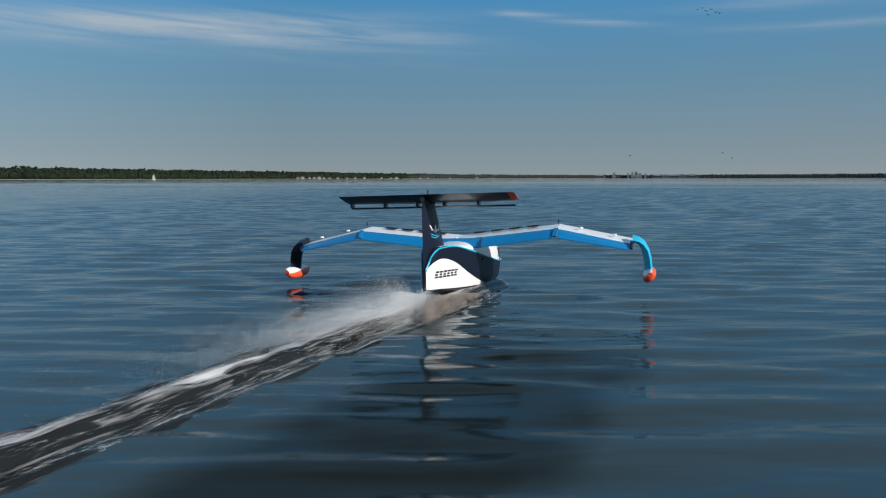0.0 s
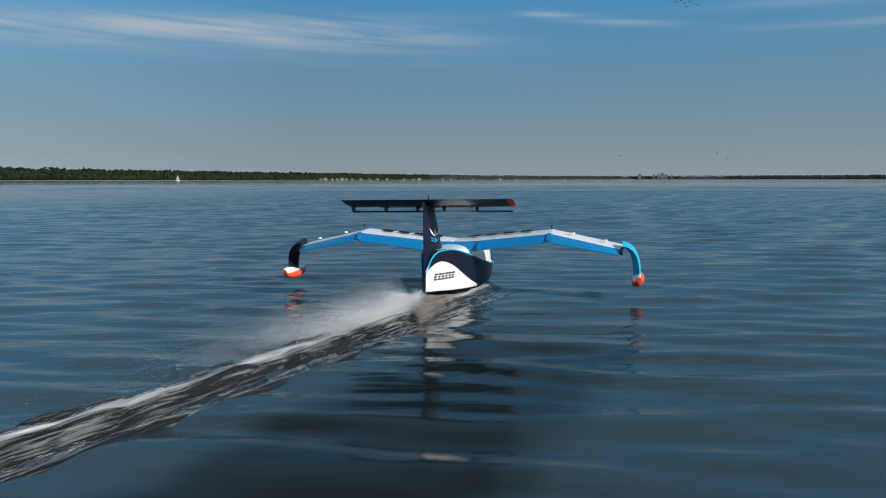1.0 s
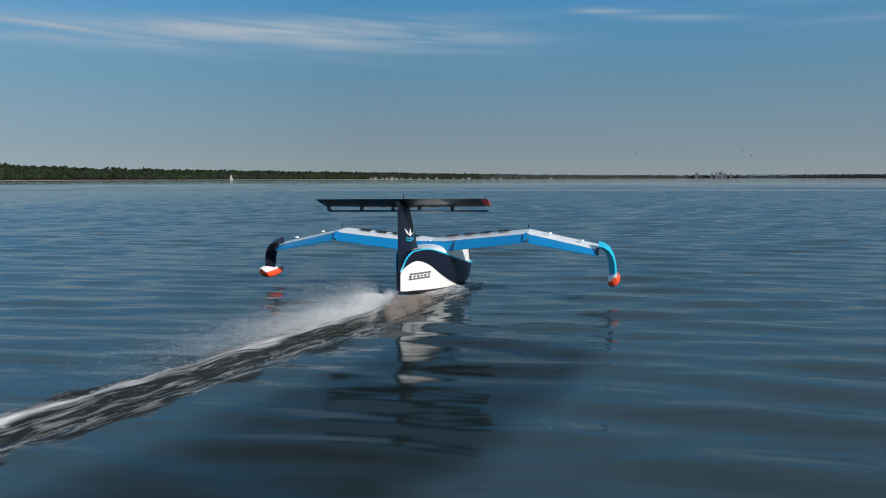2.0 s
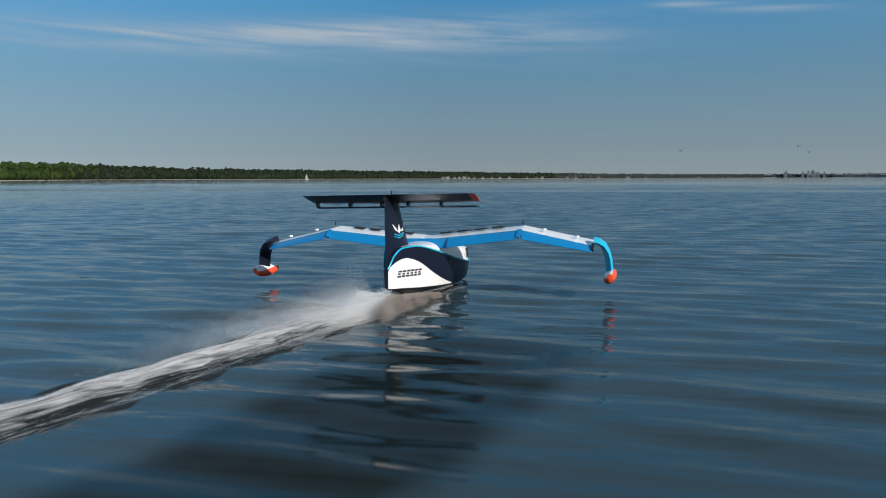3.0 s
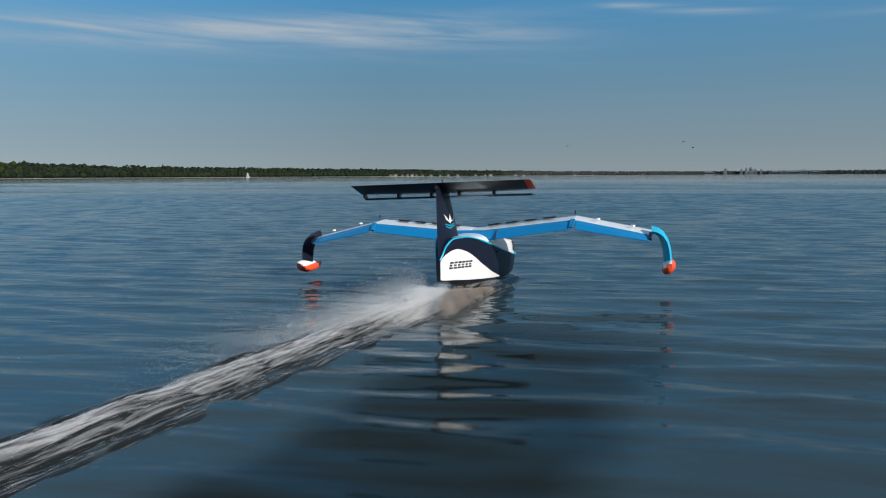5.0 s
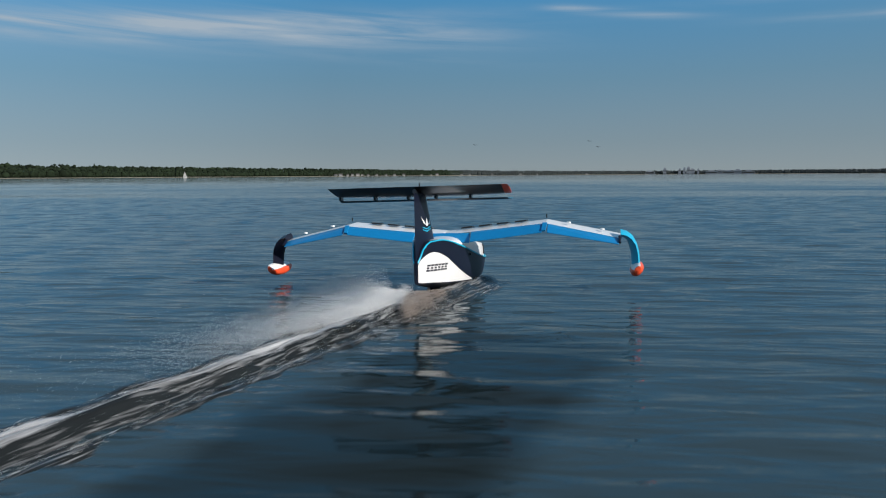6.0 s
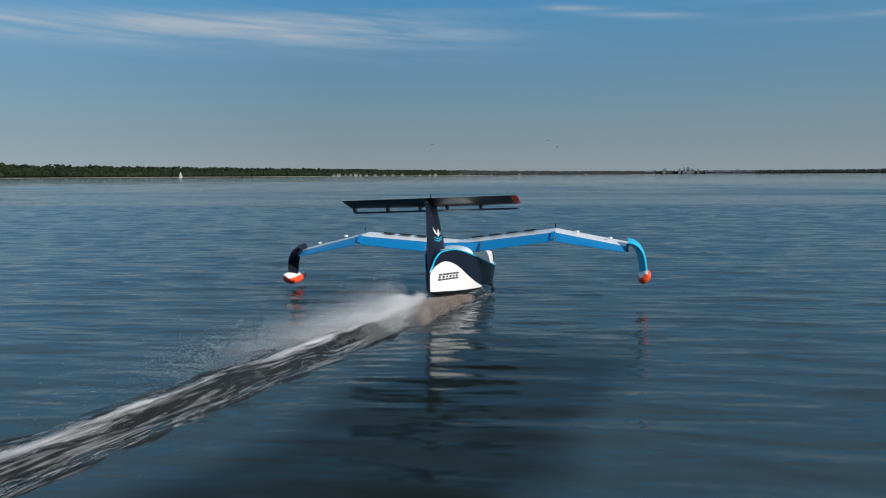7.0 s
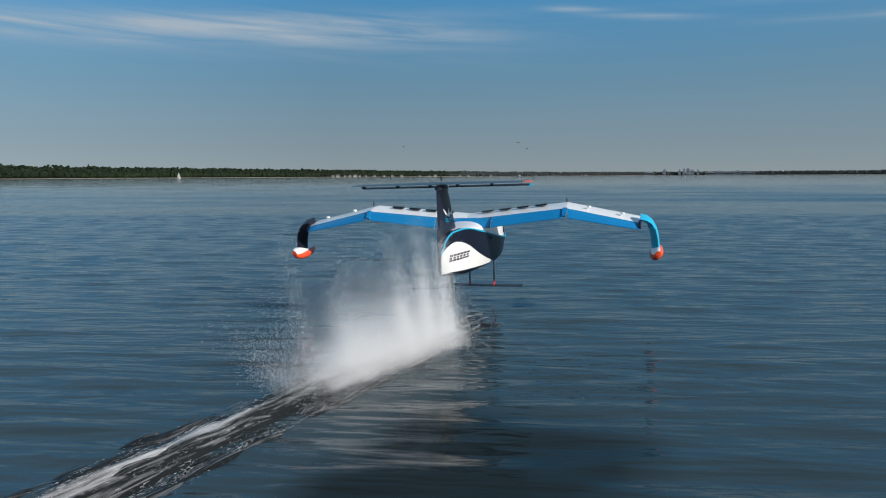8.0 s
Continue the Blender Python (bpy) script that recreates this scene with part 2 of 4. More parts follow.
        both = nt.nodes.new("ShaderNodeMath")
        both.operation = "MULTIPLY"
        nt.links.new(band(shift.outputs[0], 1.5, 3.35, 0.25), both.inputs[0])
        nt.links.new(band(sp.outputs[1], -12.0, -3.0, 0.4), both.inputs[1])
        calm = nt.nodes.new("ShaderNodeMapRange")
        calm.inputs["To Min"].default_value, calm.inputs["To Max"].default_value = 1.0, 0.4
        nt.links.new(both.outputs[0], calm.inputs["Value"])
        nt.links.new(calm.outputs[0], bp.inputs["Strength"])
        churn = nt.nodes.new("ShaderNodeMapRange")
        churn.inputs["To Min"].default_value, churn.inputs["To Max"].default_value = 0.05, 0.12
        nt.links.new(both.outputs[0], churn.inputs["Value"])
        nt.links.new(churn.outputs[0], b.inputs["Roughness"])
        # gloss lowered to weaken the sky's reflection in the lane
        lane_gloss = nt.nodes.new("ShaderNodeMapRange")
        lane_gloss.inputs["To Min"].default_value, lane_gloss.inputs["To Max"].default_value = 0.5, 0.34
        nt.links.new(both.outputs[0], lane_gloss.inputs["Value"])
        nt.links.new(lane_gloss.outputs[0], b.inputs["Specular IOR Level"])
        # lane's dark reflection put into the colour: olive and darker than the open bay
        dim_lane = nt.nodes.new("ShaderNodeMix")
        dim_lane.data_type = "RGBA"
        nt.links.new(both.outputs[0], dim_lane.inputs["Factor"])
        nt.links.new(sc.outputs[0], dim_lane.inputs["A"])
        dim_lane.inputs["B"].default_value = (0.007, 0.011, 0.010, 1)
        nt.links.new(dim_lane.outputs["Result"], b.inputs["Base Color"])
    nt.links.new(bp.outputs[0], b.inputs["Normal"])
    return m


def wake_material(name, lanes):
    """Dark silty water with foam drawn out in streaks; lanes: where across the wake foam gathers, its spread and strength."""
    m = water_material(name, 0.9, (0.014, 0.016, 0.016))
    nt = m.node_tree
    b = nt.nodes["Principled BSDF"]
    water = b.inputs["Base Color"].links[0].from_socket

    def mth(op, x, y=None, clamp=False):
        n = nt.nodes.new("ShaderNodeMath")
        n.operation, n.use_clamp = op, clamp
        for k, v in enumerate((x, y)):
            if isinstance(v, (int, float)):
                n.inputs[k].default_value = v
            elif v is not None:
                nt.links.new(v, n.inputs[k])
        return n.outputs[0]

    co, info, sep = nt.nodes.new("ShaderNodeTexCoord"), nt.nodes.new("ShaderNodeObjectInfo"), nt.nodes.new("ShaderNodeSeparateXYZ")
    nt.links.new(co.outputs["Object"], sep.inputs[0])
    x = sep.outputs[0]
    mask = None
    for at, spread, gain in lanes:
        g = mth("MULTIPLY", mth("POWER", 2.71828, mth("MULTIPLY", mth("POWER", mth("ABSOLUTE", mth("DIVIDE", mth("SUBTRACT", x, at), spread)), 2.0), -1.0)), gain)
        mask = g if mask is None else mth("ADD", mask, g)
    streak = None
    for size, amount in ((1.0, 0.62), (3.2, 0.38)):
        vec = nt.nodes.new("ShaderNodeCombineXYZ")
        nt.links.new(mth("MULTIPLY", x, 26.0 * size), vec.inputs[0])
        nt.links.new(mth("MULTIPLY", sep.outputs[1], 1.3 * size), vec.inputs[1])
        nt.links.new(mth("MULTIPLY", info.outputs["Random"], 40.0), vec.inputs[2])
        n = nt.nodes.new("ShaderNodeTexNoise")
        n.inputs["Scale"].default_value, n.inputs["Detail"].default_value, n.inputs["Distortion"].default_value = 1.0, 4.0, 0.6
        nt.links.new(vec.outputs[0], n.inputs["Vector"])
        v = mth("MULTIPLY", n.outputs["Fac"], amount)
        streak = v if streak is None else mth("ADD", streak, v)
    cover = mth("MULTIPLY", mth("SUBTRACT", mth("ADD", mask, mth("MULTIPLY", streak, 3.0)), 1.68), 0.85, True)
    mix = nt.nodes.new("ShaderNodeMix")
    mix.data_type = "RGBA"
    nt.links.new(cover, mix.inputs["Factor"])
    nt.links.new(water, mix.inputs["A"])
    mix.inputs["B"].default_value = (0.54, 0.55, 0.57, 1)
    nt.links.new(mix.outputs["Result"], b.inputs["Base Color"])
    nt.links.new(mth("ADD", 0.07, mth("MULTIPLY", cover, 0.6)), b.inputs["Roughness"])
    return m


def droplet_material(name, color):
    """Aerated water: light passes on through the drops."""
    m = bpy.data.materials.new(name)
    m.use_nodes = True
    nt = m.node_tree
    b = nt.nodes["Principled BSDF"]
    b.inputs["Base Color"].default_value = (*color, 1)
    b.inputs["Roughness"].default_value, b.inputs["IOR"].default_value = 0.4, 1.333
    tr, mx = nt.nodes.new("ShaderNodeBsdfTranslucent"), nt.nodes.new("ShaderNodeMixShader")
    tr.inputs["Color"].default_value = (*color, 1)
    mx.inputs[0].default_value = 0.45
    nt.links.new(b.outputs[0], mx.inputs[1])
    nt.links.new(tr.outputs[0], mx.inputs[2])
    nt.links.new(mx.outputs[0], nt.nodes["Material Output"].inputs["Surface"])
    return m


NAVY = material("navy_paint", (0.005, 0.007, 0.019), 0.42, vary=0.15, coat=0.04, gloss=0.35)
WHITE = material("white_paint", (0.80, 0.80, 0.80), 0.32, vary=0.05, coat=0.3)
BLUE = material("blue_paint", (0.004, 0.195, 0.46), 0.34, vary=0.08, coat=0.3)
CYAN = material("cyan_paint", (0.01, 0.42, 0.66), 0.34, vary=0.06, coat=0.3)
ORANGE = material("orange_paint", (0.80, 0.085, 0.025), 0.4, vary=0.10, coat=0.2)
CARBON = material("black_carbon", (0.006, 0.006, 0.008), 0.36, vary=0.3, scale=20, coat=0.3)
GLASS = material("dark_windscreen", (0.012, 0.012, 0.014), 0.08, vary=0.2, coat=0.6)
TINTED = material("tinted_side_window", (0.02, 0.02, 0.022), 0.6, vary=0.2)
METAL = material("dark_metal", (0.06, 0.06, 0.065), 0.35, metal=0.8)
RED = material("red_band", (0.55, 0.03, 0.035), 0.4)
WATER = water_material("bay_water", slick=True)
WAKE_WATER = wake_material("wake_water", ((-0.02, 0.045, 0.70), (0.30, 0.030, 0.10), (-0.12, 0.38, 0.20)))
LUSH_WAKE = wake_material("foaming_wake_water", ((-0.02, 0.12, 0.78), (0.30, 0.030, 0.10), (-0.1, 0.40, 0.10)))
MID_WAKE = wake_material("streaked_wake_water", ((-0.02, 0.10, 0.55), (0.30, 0.030, 0.10), (-0.1, 0.40, 0.14)))
FOAM = material("foam", (0.52, 0.53, 0.55), 0.7, vary=0.1, scale=8)
MIST = droplet_material("spray_droplets", (0.96, 0.96, 0.96))
# grey-brown copy of the spray droplets, the hull's shade put into the colour
SHADED_MIST = droplet_material("shaded_droplets", (0.40, 0.35, 0.32))
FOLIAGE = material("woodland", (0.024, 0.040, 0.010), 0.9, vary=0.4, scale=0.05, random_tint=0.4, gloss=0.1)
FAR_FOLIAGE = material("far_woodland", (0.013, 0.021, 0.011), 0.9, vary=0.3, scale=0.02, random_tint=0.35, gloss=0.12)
# haze of the distance put into the leaf colour: paler and bluer
HAZED_FOLIAGE = material("hazed_woodland", (0.022, 0.030, 0.030), 0.9, vary=0.25, scale=0.02, random_tint=0.2)
SAND = material("sand", (0.34, 0.30, 0.24), 0.9, vary=0.2, scale=0.05)
HOUSE_WALL = material("house_wall", (0.27, 0.27, 0.27), 0.7, vary=0.1, scale=0.1)
HOUSE_ROOF = material("house_roof", (0.10, 0.09, 0.09), 0.8, vary=0.2, scale=0.2)
CONCRETE = material("tower_facade", (0.27, 0.29, 0.32), 0.7, vary=0.1, scale=0.02)
SAIL = material("sailcloth", (0.34, 0.34, 0.34), 0.7, vary=0.05)
FEATHER = material("dark_feathers", (0.02, 0.02, 0.022), 0.7)
BAY_EARTH = material("wooded_bank", (0.014, 0.020, 0.010), 0.9, vary=0.3, scale=0.03, gloss=0.1)


# ---- mesh helpers ----
def mesh_from(name, verts, faces, mat, smooth=False):
    me = bpy.data.meshes.new(name)
    me.from_pydata([tuple(map(float, v)) for v in verts], [], [tuple(map(int, f)) for f in faces])
    me.materials.append(mat)
    if smooth:
        me.polygons.foreach_set("use_smooth", [True] * len(me.polygons))
    me.update()
    return me


def part(name, bm, mat, parent, label=""):
    me = bpy.data.meshes.new(name)
    bmesh.ops.recalc_face_normals(bm, faces=bm.faces)
    bm.to_mesh(me)
    bm.free()
    me.materials.append(mat)
    ob = new(name, me)
    ob.parent = parent
    if label:
        tagged(ob, label)
    return ob


def smooth(ob, angle=40):
    me = ob.data
    me.polygons.foreach_set("use_smooth", [True] * len(me.polygons))
    me.set_sharp_from_angle(angle=radians(angle))
    return ob


def loft(rings, closed=True, caps=True):
    """A skin over rings of equally many points."""
    bm = bmesh.new()
    vs = [[bm.verts.new(p) for p in ring] for ring in rings]
    n = len(rings[0])
    for a, b in zip(vs, vs[1:]):
        for i in range(n if closed else n - 1):
            bm.faces.new((a[i], a[(i + 1) % n], b[(i + 1) % n], b[i]))
    if caps and closed:
        bm.faces.new(vs[0][::-1])
        bm.faces.new(vs[-1])
    return bm


def ease(xs, ys, x):
    """Smooth interpolation through a few stations."""
    k = max(0, min(len(xs) - 2, sum(1 for v in xs[1:-1] if v <= x)))
    h = [b - a for a, b in zip(xs, xs[1:])]
    d = [(b - a) / c for a, b, c in zip(ys, ys[1:], h)]
    m = [d[0]] + [(d[i - 1] + d[i]) / 2 if d[i - 1] * d[i] > 0 else 0.0 for i in range(1, len(d))] + [d[-1]]
    s = (x - xs[k]) / h[k]
    return ((1 + 2 * s) * (1 - s) ** 2 * ys[k] + s * (1 - s) ** 2 * h[k] * m[k] + s * s * (3 - 2 * s) * ys[k + 1]
            + s * s * (s - 1) * h[k] * m[k + 1])


def tube(points, radius, sides=8):
    pts = [Vector(p) for p in points]
    rings = []
    for i, p in enumerate(pts):
        d = (pts[min(i + 1, len(pts) - 1)] - pts[max(i - 1, 0)]).normalized()
        u = d.cross(Vector((0.31, 0.2, 0.93))).normalized()
        w = d.cross(u)
        r = radius(i / (len(pts) - 1)) if callable(radius) else radius
        rings.append([p + (u * math.cos(a) + w * math.sin(a)) * r for a in (2 * math.pi * k / sides for k in range(sides))])
    return loft(rings)


def slab(corners, thick, bevel=0.0):
    """A plate from a loop of points, thickened both ways along its normal."""
    pts = [Vector(c) for c in corners]
    n = (pts[1] - pts[0]).cross(pts[2] - pts[0]).normalized() * thick / 2
    bm = loft([[p - n for p in pts], [p + n for p in pts]])
    if bevel:
        bmesh.ops.bevel(bm, geom=bm.edges[:], offset=bevel, segments=2, affect="EDGES", profile=0.6)
    return bm


def foil_ring(le, te, thick, up=(0, 0, 1), n=9):
    """An aerofoil section from leading to trailing edge."""
    le, te, up = Vector(le), Vector(te), Vector(up).normalized()
    top, low = [], []
    for i in range(n):
        s = 0.5 - 0.5 * math.cos(math.pi * i / (n - 1))
        h = thick * (1.4845 * math.sqrt(s) - 0.63 * s - 1.758 * s * s + 1.4215 * s ** 3 - 0.5075 * s ** 4)
        p = le.lerp(te, s)
        top.append(p + up * h)
        low.append(p - up * h * 0.6)
    return top + low[-2:0:-1]


# ---- the craft's course over the water ----
def course(t):
    """Place of the craft over the water and the way it goes, in degrees to the right of +y."""
    rows = COURSE
    if t <= 0:
        a = radians(28.5)
        return rows[0][1] + 11.0 * t * math.sin(a), rows[0][2] + 11.0 * t * math.cos(a), 28.5
    ts = [r[0] for r in rows]
    x, y = ease(ts, [r[1] for r in rows], t), ease(ts, [r[2] for r in rows], t)
    return x, y, 28.5 - ease([v[0] for v in VIEW_LEFT], [v[1] for v in VIEW_LEFT], t)


def heading(t):
    ts = [r[0] for r in CRAFT_ROWS]
    return ease(ts, [r[6] for r in CRAFT_ROWS], max(t, 0.0))


def foil_place(t):
    """Where the front hydrofoil cuts the water."""
    x, y, way = course(t)
    a = radians(heading(t))
    return x + 0.9 * math.sin(a), y + 0.9 * math.cos(a), way


# ---- water ----
def wake_shift(t):
    """The wake lies a little to starboard of the foils, by turns more and less."""
    return ease([-2, -0.4, 0.9, 2.4, 3.5, 4.5, 5.9, 7.0, 8.0], [0.50, 0.48, 0.68, 0.48, 0.16, 0.30, 0.62, 0.44, 0.60], t)


def beside_wake(X, Y):
    """0 on the line of the wake, 1 well away from it."""
    near = np.full(X.shape, 9.0)
    for k in range(-16, 99):
        x, y, way = foil_place(0.075 * k)
        w, a = wake_shift(0.075 * k), radians(way)
        px, py = x + w * math.cos(a), y - w * math.sin(a)
        rows = np.abs(Y[:, 0] - py) < 1.6
        sub = np.hypot(X[rows] - px, Y[rows] - py)
        near[rows] = np.minimum(near[rows], sub)
    return np.clip((near - 0.45) / 0.7, 0, 1)


def wave_height(X, Y, dx, dy):
    """Long-crested wind waves; each kind goes out where the mesh is too coarse to carry it."""
    rng = np.random.default_rng(11)
    z = np.zeros_like(X)
    for i in range(50):
        if i < 36:
            lam, slope = 0.35 * 3.0 ** rng.random(), WAVE
            if lam > 0.6:
                slope = WAVE * (0.62 - 0.34 * np.clip((Y - 54) / 14, 0, 1))
        else:
            lam, slope = 3.0 * 5.0 ** rng.random(), WAVE * 0.35 * np.clip((dy - 0.2) / 0.5, 0, 1)
        a = radians(rng.normal(84, 11.5))
        k = 2 * math.pi / lam
        fit = np.clip(lam / (3.2 * np.maximum(dy * abs(math.sin(a)), dx * abs(math.cos(a)))) - 0.6, 0, 1)
        z += fit * slope * lam * rng.uniform(0.5, 1.0) * np.sin(k * (X * math.cos(a) + Y * math.sin(a)) + rng.uniform(0, 6.3))
    return z


WAVE = 0.0112


def graded(lo, hi, step, far, grow):
    inner = list(np.arange(lo, hi + step / 2, step))
    out, d, p = [], step, hi
    while p < far:
        d *= grow
        p += d
        out.append(min(p, far))
    left, d, p = [], step, lo
    while p > -far:
        d *= grow
        p -= d
        left.append(max(p, -far))
    return np.array(left[::-1] + inner + out)


def build_water():
    xs, ys = graded(-16, 54, 0.36, 4900, 1.09), graded(0.5, 108, 0.105, 4900, 1.03)
    X, Y = np.meshgrid(xs, ys)
    Z = wave_height(X, Y, np.gradient(xs)[None, :], np.gradient(ys)[:, None])
    Z *= 0.72 + 0.28 * beside_wake(X, Y)
    nx, ny = len(xs), len(ys)
    me = bpy.data.meshes.new("water")
    co = np.stack([X, Y, Z], -1).reshape(-1, 3).astype(np.float32)
    idx = np.arange(nx * ny).reshape(ny, nx)
    quads = np.stack([idx[:-1, :-1], idx[:-1, 1:], idx[1:, 1:], idx[1:, :-1]], -1).reshape(-1, 4)
    me.vertices.add(len(co))
    me.vertices.foreach_set("co", co.ravel())
    me.loops.add(quads.size)
    me.loops.foreach_set("vertex_index", quads.ravel().astype(np.int32))
    me.polygons.add(len(quads))
    me.polygons.foreach_set("loop_start", np.arange(0, quads.size, 4, dtype=np.int32))
    me.polygons.foreach_set("use_smooth", np.ones(len(quads), dtype=bool))
    me.update(calc_edges=True)
    me.materials.append(WATER)
    tagged(new("water", me), "rippled blue-grey bay water reaching the horizon", "water", kind="structure")


build_water()


# ---- far shore ----
BEARING = [-75, -60, -50, -44, -40, -36, -25, -12, -3, 6, 16, 30, 60]
SHORE_D = [700, 760, 820, 980, 1500, 1650, 1900, 2250, 2700, 3300, 3900, 4000, 3800]
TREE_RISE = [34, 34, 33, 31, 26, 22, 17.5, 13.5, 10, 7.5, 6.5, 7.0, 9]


def shore(b, ahead=0.0):
    d = ease(BEARING, SHORE_D, b) + ahead
    return Vector((d * math.sin(radians(b)), d * math.cos(radians(b)), 0))


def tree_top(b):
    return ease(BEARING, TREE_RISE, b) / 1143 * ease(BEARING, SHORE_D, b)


def build_land():
    rng = random.Random(4)
    verts, faces, n = [], [], 0
    bs = [-75 + 0.25 * i for i in range(int(135 / 0.25) + 1)]
    for b in bs:
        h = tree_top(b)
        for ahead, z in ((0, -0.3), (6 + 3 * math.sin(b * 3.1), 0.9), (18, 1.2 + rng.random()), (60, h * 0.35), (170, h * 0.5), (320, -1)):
            verts.append(shore(b, ahead) + Vector((0, 0, z)))
    for i in range(len(bs) - 1):
        for k in range(5):
            faces.append((i * 6 + k, i * 6 + k + 1, i * 6 + k + 7, i * 6 + k + 6))
    me = mesh_from("far_land", verts, faces, BAY_EARTH, True)
    me.materials.append(SAND)
    for p in me.polygons:
        if p.index % 5 == 0:
            p.material_index = 1
    tagged(new("far_land", me), "low wooded far shore with a pale sand edge", "shore", kind="structure")


def clump_cloud(name, spots, mat, label, seed):
    """Many uneven tree crowns as one mass of woodland."""
    rng = np.random.default_rng(seed)
    bm = bmesh.new()
    bmesh.ops.create_icosphere(bm, subdivisions=1, radius=1.0)
    base = np.array([v.co[:] for v in bm.verts])
    tri = np.array([[v.index for v in f.verts] for f in bm.faces])
    bm.free()
    V, F, n = [], [], 0
    for (x, y, z, rx, rz) in spots:
        s = base * (1 + rng.normal(0, 0.2, (len(base), 1)))
        V.append(s * np.array([rx, rx, rz]) + np.array([x, y, z]))
        F.append(tri + n)
        n += len(base)
    V, F = np.concatenate(V), np.concatenate(F)
    me = bpy.data.meshes.new(name)
    me.vertices.add(len(V))
    me.vertices.foreach_set("co", V.astype(np.float32).ravel())
    me.loops.add(F.size)
    me.loops.foreach_set("vertex_index", F.astype(np.int32).ravel())
    me.polygons.add(len(F))
    me.polygons.foreach_set("loop_start", np.arange(0, F.size, 3, dtype=np.int32))
    me.update(calc_edges=True)
    me.materials.append(mat)
    return tagged(new(name, me), label, "woodland", kind="stuff")


def build_woods():
    rng = random.Random(9)
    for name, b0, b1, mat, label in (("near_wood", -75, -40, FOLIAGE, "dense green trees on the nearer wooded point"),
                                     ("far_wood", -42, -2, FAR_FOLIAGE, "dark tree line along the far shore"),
                                     ("distant_wood", -3, 60, HAZED_FOLIAGE, "hazy dark tree line on the distant shore")):
        spots, b = [], b0
        while b < b1:
            d = ease(BEARING, SHORE_D, b)
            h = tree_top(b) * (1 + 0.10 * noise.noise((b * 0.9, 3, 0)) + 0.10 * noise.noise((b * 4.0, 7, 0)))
            for ahead, top in ((24, 0.55), (45, 0.78), (90, 1.0), (110, 0.97)):
                r = h * rng.uniform(0.08, 0.19)
                p = shore(b + rng.uniform(-0.1, 0.1), ahead)
                hz = h * top * rng.uniform(0.85, 1.04)
                spots.append((p.x, p.y, hz - r, r * rng.uniform(0.9, 1.6), r))
                spots.append((p.x, p.y, hz * 0.45, r * 1.5, hz * 0.45))
            b += h * (0.20 if b > 0 else 0.12) / d * 57.3
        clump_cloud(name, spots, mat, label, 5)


build_land()
build_woods()


def box_bm(x0, y0, z0, x1, y1, z1):
    bm = bmesh.new()
    bmesh.ops.create_cube(bm, size=1.0)
    for v in bm.verts:
        v.co = Vector(((x0 + x1) / 2 + v.co.x * (x1 - x0), (y0 + y1) / 2 + v.co.y * (y1 - y0), (z0 + z1) / 2 + v.co.z * (z1 - z0)))
    return bm


def far_house(w, d, h):
    ob = new("house")
    part("wall", box_bm(-w / 2, -d / 2, 0, w / 2, d / 2, h), HOUSE_WALL, ob)
    e = 0.5
    part("roof", loft([[(-w / 2 - e, -d / 2 - e, h), (-w / 2 - e, d / 2 + e, h), (-w / 2 - e, 0, h + d * 0.4)],
                       [(w / 2 + e, -d / 2 - e, h), (w / 2 + e, d / 2 + e, h), (w / 2 + e, 0, h + d * 0.4)]]), HOUSE_ROOF, ob, "dark pitched roof")
    for k in (-0.3, 0.05, 0.32):
        part("window", box_bm(k * w - 0.6, -d / 2 - 0.06, h * 0.45, k * w + 0.6, -d / 2 + 0.02, h * 0.8), GLASS, ob, "dark window")
    return tagged(ob, "pale clapboard house with a dark roof by the shore", "house", "houses along the far shore")


def place_houses():
    rng = random.Random(21)
    first = [far_house(9, 7, 4), far_house(12, 8, 4.5), far_house(7, 6, 3.5)]
    spots = [-12.6, -12.2, -11.6, -11.2, -10.8, -10.4, -9.9, -9.2, -8.4, -7.7, -6.9, -5.4, -4.6, -4.1, -2.0, -1.3, 0.6, 3.0, 4.4, 8.5]
    for i, b in enumerate(spots):
        p = shore(b, 14) + Vector((0, 0, 1.2))
        m = Matrix.Translation(p) @ pose(0, 0, 0, 0, 0, -b + rng.uniform(-25, 25))
        if i < 3:
            first[i].matrix_basis = m
        else:
            copy_thing(first[rng.randrange(3)], m)


def tower(w, d, h):
    ob = new("tower_block")
    part("body", box_bm(-w / 2, -d / 2, 0, w / 2, d / 2, h), CONCRETE, ob)
    part("roof_house", box_bm(-w / 4, -d / 4, h, w / 4, d / 4, h + 5), CONCRETE, ob)
    n = max(3, int(h / 9))
    for k in range(n):
        z = 4 + k * (h - 6) / n
        part("window_band", box_bm(-w / 2 + 2, -d / 2 - 0.3, z, w / 2 - 2, -d / 2 + 0.1, z + 3), GLASS, ob, "dark ribbon window")
    return tagged(ob, "pale grey high-rise block in the distant city", "building", "towers of the distant city")


def place_city():
    for b, w, h in ((14.75, 16, 32), (15.9, 14, 28), (16.25, 12, 34), (16.55, 18, 37), (16.85, 24, 27), (17.3, 10, 28), (18.3, 60, 16), (18.9, 34, 20), (19.5, 70, 17),
                    (20.2, 40, 21), (13.6, 50, 15), (21.0, 60, 15)):
        p = shore(b, 8)
        tower(w, 24, h).matrix_basis = Matrix.Translation(p) @ pose(0, 0, 0, 0, 0, -b)


place_houses()
place_city()


